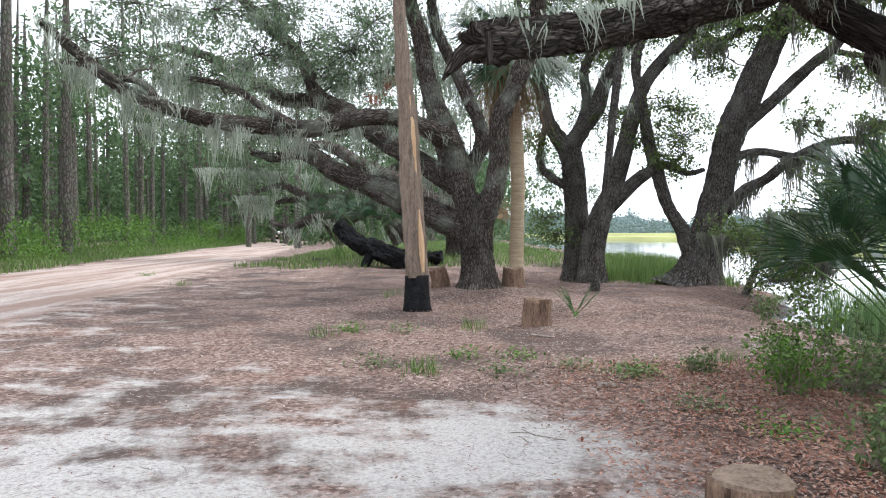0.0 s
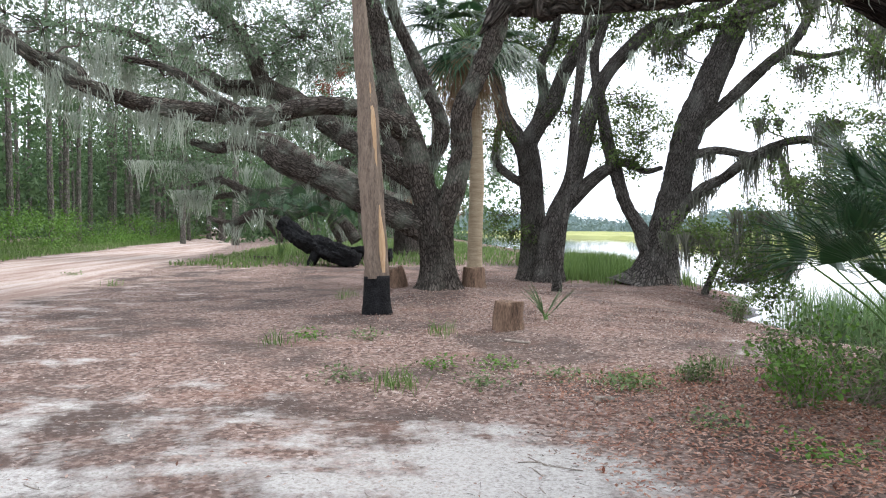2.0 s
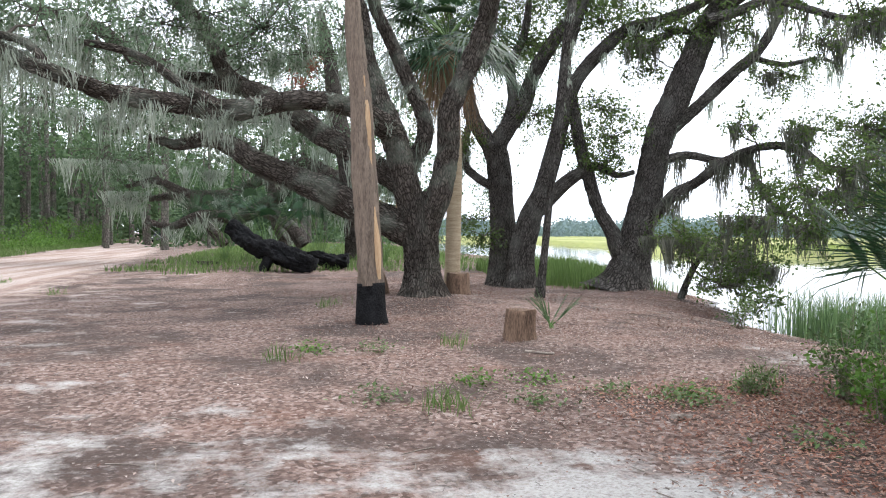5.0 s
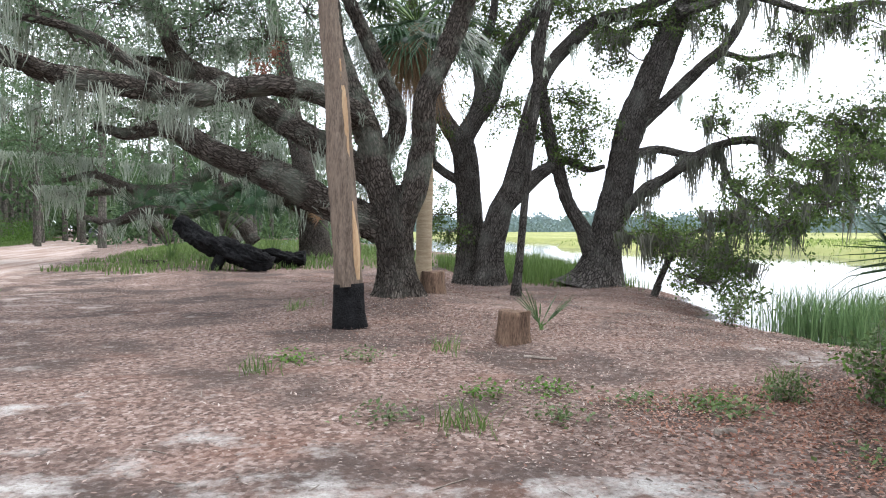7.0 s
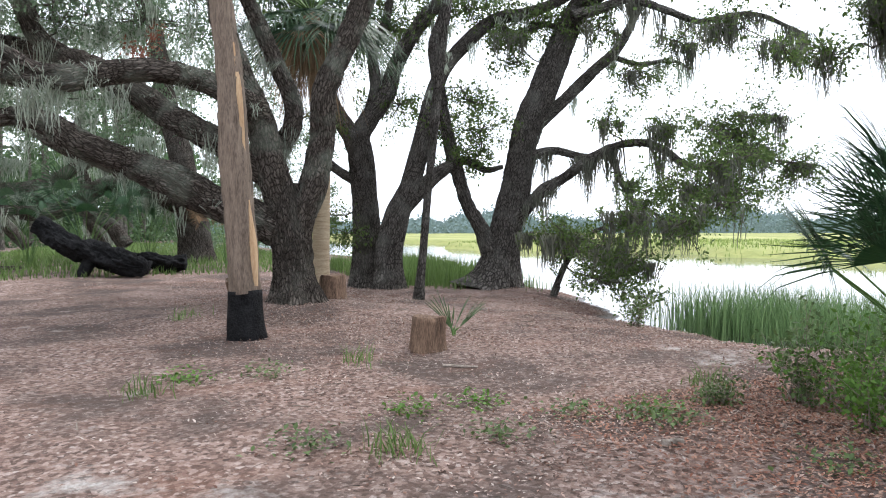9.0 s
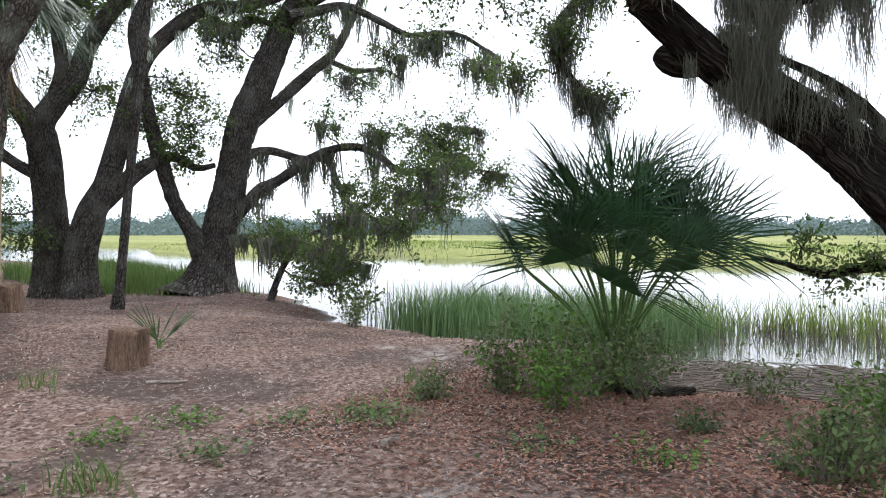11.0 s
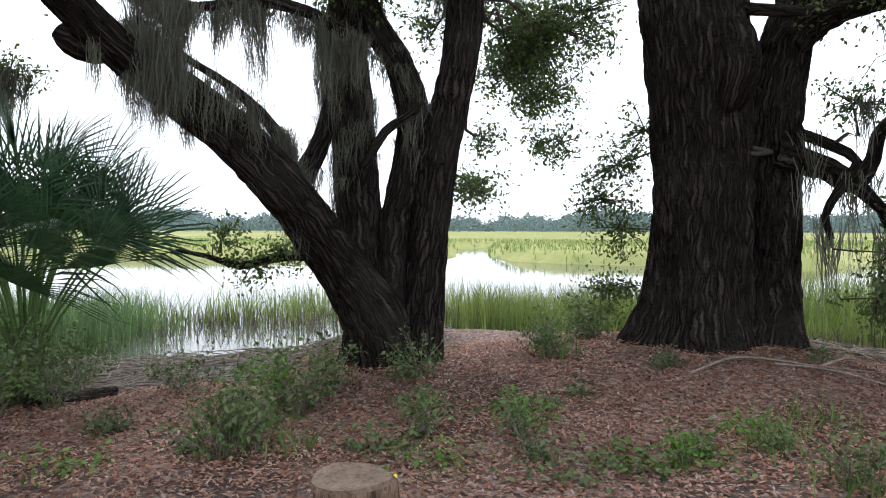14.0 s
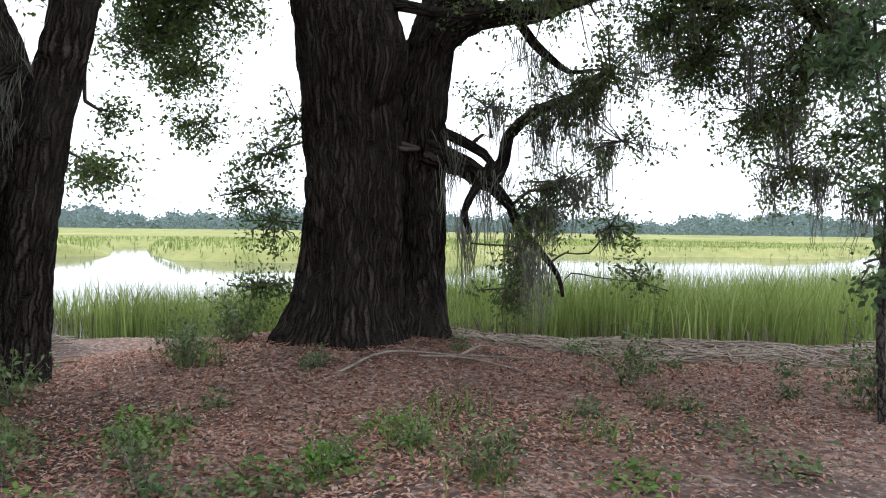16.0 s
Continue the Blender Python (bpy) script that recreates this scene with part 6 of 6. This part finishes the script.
# ---- shrubs, weeds ----
def shrub(x, y, r, seed, mat):
    rr = np.random.RandomState(seed)
    z = gz(x, y)
    t = thing("shrub", (x, y, z), "low leafy green shrub growing from leaf litter", "shrub", "low shrubs on the bank")
    runs, pts = [], []
    for k in range(int(8 + 20 * r)):
        a, el = rr.rand() * 6.28, rr.uniform(0.5, 1.5)
        L = r * rr.uniform(0.7, 1.6)
        tip = np.array([x + L * math.cos(a) * math.cos(el) * 1.2, y + L * math.sin(a) * math.cos(el) * 1.2, z + L * math.sin(el) * 1.15])
        b = np.array([x + 0.12 * r * rr.randn(), y + 0.12 * r * rr.randn(), z - 0.02])
        m = (b + tip) / 2 + [0, 0, 0.1 * L]
        runs.append(np.array([(*b, 0.006), (*m, 0.004), (*tip, 0.002)]))
        n = int(14 + 50 * r)
        u = rr.rand(n)[:, None] ** 0.6
        pts.append(b + (m - b) * np.minimum(1, 2 * u) + (tip - m) * np.maximum(0, 2 * u - 1) + rr.randn(n, 3) * 0.055)
    v, f = thin_tubes(runs)
    piece("stemwork", mesh_of("stemwork", v, f, [M_TWIG]), t)["kind"] = "stuff"
    p = np.vstack(pts)
    p[:, 2] = np.maximum(p[:, 2], z + 0.015)
    piece("foliage", leaf_mesh("foliage", p, 0.036 + 0.045 * r, mat, rr, 0.2, 2.0), t)["kind"] = "stuff"


for k, (x, y, z, r) in enumerate(SHRUBS):
    shrub(x, y, r * (1.35 if y > 6 and x > 3.3 else 1.0), 200 + k, M_SHRUB if k % 7 else M_BRIGHT)


def weed(x, y, seed):
    rr = np.random.RandomState(seed)
    n = 42
    z = gz(x, y)
    p = np.column_stack([x + rr.randn(n) * 0.13, y + rr.randn(n) * 0.13])
    if seed % 3:
        u = rr.randn(130, 3) * [0.14, 0.14, 0.05]
        pts = u + [x, y, z + 0.06]
        pts[:, 2] = np.maximum(pts[:, 2], ground_z(pts[:, 0], pts[:, 1]) + 0.01)
        t = thing("weed", (x, y, z), "small leafy green weed on bare litter", "weed", "weeds on the ground")
        piece("foliage", leaf_mesh("weed", pts, 0.05, M_BRIGHT if seed % 2 else M_SHRUB, rr, 0.5, 1.6), t)["kind"] = "stuff"
    else:
        t = thing("grass_tuft", (x, y, z), "small tuft of fresh green grass", "grass tuft", "grass tufts")
        blades("foliage", p, ground_z(p[:, 0], p[:, 1]) - 0.01, 0.1 + 0.16 * rr.rand(n), 0.006, M_GRASS, rr, 1.1, t)["kind"] = "stuff"


for k, (x, y, z) in enumerate(WEEDS):
    weed(x, y, 300 + k)

rng = np.random.RandomState(23)
for k in range(26):
    x, y = rng.uniform(1.9, 5.2), rng.uniform(-3.5, 6.0)
    if gz(x, y) > -0.25 and (x - 1.52) ** 2 + (y - 3.4) ** 2 > 0.3:
        shrub(x, y, rng.uniform(0.05, 0.11), 400 + k, M_SHRUB if k % 3 else M_FOREST)

# ---- litter and fallen twigs ----
rng = np.random.RandomState(19)
n = 280000
xy = np.column_stack([rng.uniform(-7, 8.5, n), rng.uniform(-6, 24, n)])
keep = rng.rand(n) < np.clip(0.22 + (xy[:, 0] + 0.22 * xy[:, 1] - 1.2) * 0.28, 0.03, 1.0)
bare = waves(0.55 * xy[:, 0] + 1.0, 0.7 * xy[:, 1]) + 0.5 * waves(1.7 * xy[:, 1], 1.3 * xy[:, 0])
keep &= rng.rand(n) > smooth(0.0, 0.7, bare) * 0.88
keep &= ground_z(xy[:, 0], xy[:, 1]) > -0.28
xy = xy[keep]
pts = np.column_stack([xy, ground_z(xy[:, 0], xy[:, 1]) + 0.006 + 0.012 * rng.rand(len(xy))])
tagged(piece("leaf_litter", leaf_mesh("leaf_litter", pts, 0.038, M_LITTER, rng, 0.8, 2.2, -0.08)), "dry brown fallen oak leaves covering the ground", "leaf litter", kind="stuff")
n = 110000
xy = np.column_stack([rng.uniform(1.0, 7.0, n), rng.uniform(-6, 8.5, n)])
xy = xy[(rng.rand(n) < np.clip((xy[:, 0] - 0.6) * 0.45, 0, 1)) & (ground_z(xy[:, 0], xy[:, 1]) > -0.25)]
pts = np.column_stack([xy, ground_z(xy[:, 0], xy[:, 1]) + 0.014 + 0.012 * rng.rand(len(xy))])
tagged(piece("leaf_litter", leaf_mesh("leaf_litter", pts, 0.042, M_LITTER_RED, rng, 0.8, 2.2, -0.1)), "fresh reddish-brown fallen oak leaves on the bank", "leaf litter", kind="stuff")
n = 17000
xy = np.column_stack([rng.uniform(-6, 6.5, n), rng.uniform(6.5, 22, n)])
xy = xy[(rng.rand(n) < np.clip(0.35 + 0.2 * xy[:, 0], 0.1, 1)) & (ground_z(xy[:, 0], xy[:, 1]) > -0.26)]
pts = np.column_stack([xy, ground_z(xy[:, 0], xy[:, 1]) + 0.012 + 0.01 * rng.rand(len(xy))])
tagged(piece("leaf_chips", leaf_mesh("leaf_chips", pts, 0.034, M_CHIP, rng, 0.8, 2.4, -0.1)), "bleached pale leaf chips among the litter", "leaf litter", kind="stuff")
runs = []
for k in range(900):
    x, y = rng.uniform(-6, 1.5), rng.uniform(2.5, 12)
    a, L = rng.rand() * 3.14, 0.025 + 0.10 * rng.rand() ** 2
    q = [(x + L * u * math.cos(a), y + L * u * math.sin(a) + 0.1 * L * rng.randn()) for u in (-0.5, 0, 0.5)]
    runs.append(np.array([(u, v, gz(u, v) + 0.004, 0.0015) for u, v in q]))
v, f = thin_tubes(runs, 3)
tagged(piece("pine_straw", mesh_of("pine_straw", v, f, [M_SPRIG])), "dark pine needles and twigs strewn on pale sand", "twigs", kind="stuff")
runs = []
for k in range(900):
    x, y = rng.uniform(-3, 7.5), rng.uniform(-5, 16)
    if x < 0.5 and rng.rand() < 0.6 or gz(x, y) < -0.28:
        continue
    a, L = rng.rand() * 3.14, 0.05 + 0.28 * rng.rand() ** 2
    q = [(x + L * u * math.cos(a) + 0.03 * rng.randn() * L, y + L * u * math.sin(a) + 0.1 * L * rng.randn()) for u in (-0.5, 0, 0.5)]
    runs.append(np.array([(u, v, gz(u, v) + 0.005, 0.002 + 0.003 * rng.rand()) for u, v in q]))
v, f = thin_tubes(runs, 4)
tagged(piece("fallen_twigs", mesh_of("fallen_twigs", v, f, [M_TWIG])), "thin dead twigs scattered over the litter", "twigs", kind="stuff")
# wrack of dead reed stems along the bank
runs = []
for k in range(4200):
    y = rng.uniform(-9, 0.2) if k % 5 else rng.uniform(3, 8)
    x = shore_x(y) + rng.uniform(-2.8, 0.6)
    a, L = rng.rand() * 3.14, rng.uniform(0.2, 0.7)
    q = [(x + L * u * math.cos(a), y + L * u * math.sin(a)) for u in (-0.5, 0.5)]
    zz = [max(gz(u, v), WATER_Z) + 0.02 + 0.05 * rng.rand() for u, v in q]
    runs.append(np.array([(*q[0], zz[0], 0.009), (*q[1], zz[1], 0.007)]))
v, f = thin_tubes(runs, 3)
tagged(piece("reed_wrack", mesh_of("reed_wrack", v, f, [M_TWIG])), "grey dead reed stems washed up on the bank", "reed wrack", kind="stuff")

# forked fallen branch by the root mound
fb = thing("fallen_branch", (4.6, -0.6, gz(4.6, -0.6)), "bare grey forked fallen branch lying on litter", "branch")
for pts_ in ([(4.35, 0.75), (4.6, 0.2), (4.5, -0.5), (4.35, -1.3)], [(4.55, -0.1), (4.3, -0.5), (4.0, -0.9)], [(4.5, -0.5), (4.75, -0.9), (4.8, -1.2)]):
    piece("stem", tube("stem", [(a, b, gz(a, b) + 0.03 + 0.03 * (i % 2), 0.014 - 0.003 * i) for i, (a, b) in enumerate(pts_)], [M_TWIG], 0.06, 6, 0.1), fb)

def fallen_log(a, b, r, label, seed):
    t = thing("fallen_log", (*a, gz(*a)), label, "log")
    run = [(a[0] + (b[0] - a[0]) * u, a[1] + (b[1] - a[1]) * u + 0.04 * math.sin(5 * u + seed), gz(a[0] + (b[0] - a[0]) * u, a[1] + (b[1] - a[1]) * u) + r * 0.8, r * (1 - 0.35 * u)) for u in (0, 0.3, 0.6, 1.0)]
    piece("trunk", tube("trunk", run, [M_BARK if r > 0.05 else M_TWIG], 0.05, 12, 0.2, 0, seed), t)


fallen_log((4.50, 6.77), (5.01, 6.12), 0.075, "dark rotting log lying among low shrubs", 3)
fallen_log((1.61, 7.22), (1.78, 7.13), 0.03, "short dead stick lying on leaf litter", 4)
fallen_log((-5.94, 31.49), (-5.05, 30.85), 0.09, "short weathered log lying on bare ground", 5)
fallen_log((1.32, 10.38), (1.63, 10.16), 0.018, "thin dead stick lying on leaf litter", 7)

# ---- car far down the road ----
def box(bm, x0, x1, y0, y1, z0, z1, taper=0.0):
    vs = [bm.verts.new(p) for p in ((x0, y0, z0), (x1, y0, z0), (x1, y1, z0), (x0, y1, z0), (x0 + taper, y0 + taper * 2, z1), (x1 - taper, y0 + taper * 2, z1), (x1 - taper, y1 - taper, z1), (x0 + taper, y1 - taper, z1))]
    for f_ in ((3, 2, 1, 0), (4, 5, 6, 7), (0, 1, 5, 4), (1, 2, 6, 5), (2, 3, 7, 6), (3, 0, 4, 7)):
        bm.faces.new([vs[i] for i in f_])


CX, CY = -23.6, 112.0
cz = gz(CX, CY)
car = thing("car", (CX, CY, cz), "grey car on the dirt road far off", "car")
bm = bmesh.new()
box(bm, CX - 0.9, CX + 0.9, CY, CY + 4.4, cz + 0.35, cz + 1.0, 0.05)
bmesh.ops.bevel(bm, geom=bm.edges[:], offset=0.06, segments=2, affect="EDGES")
part("body", bm, M_CAR, car)
bm = bmesh.new()
box(bm, CX - 0.8, CX + 0.8, CY + 1.1, CY + 3.8, cz + 1.0, cz + 1.6, 0.2)
part("cabin", bm, M_GLASS, car, "dark glass cabin")
bm = bmesh.new()
box(bm, CX - 0.6, CX + 0.6, CY + 1.5, CY + 3.6, cz + 1.6, cz + 1.66, 0.03)
part("roof", bm, M_CAR, car)
for sx in (-1, 1):
    bm = bmesh.new()
    box(bm, CX + sx * 0.65 - 0.16, CX + sx * 0.65 + 0.16, CY - 0.03, CY + 0.1, cz + 0.68, cz + 0.84, 0.01)
    part("headlight", bm, M_LAMP, car, "pale headlight")
    for dy in (0.8, 3.5):
        bm = bmesh.new()
        bmesh.ops.create_cone(bm, cap_ends=True, segments=16, radius1=0.35, radius2=0.35, depth=0.22, matrix=Matrix.Translation((CX + sx * 0.8, CY + dy, cz + 0.35)) @ Matrix.Rotation(radians(90), 4, "Y"))
        bmesh.ops.bevel(bm, geom=bm.edges[:], offset=0.03, segments=1, affect="EDGES")
        part("wheel", bm, M_RUBBER, car)
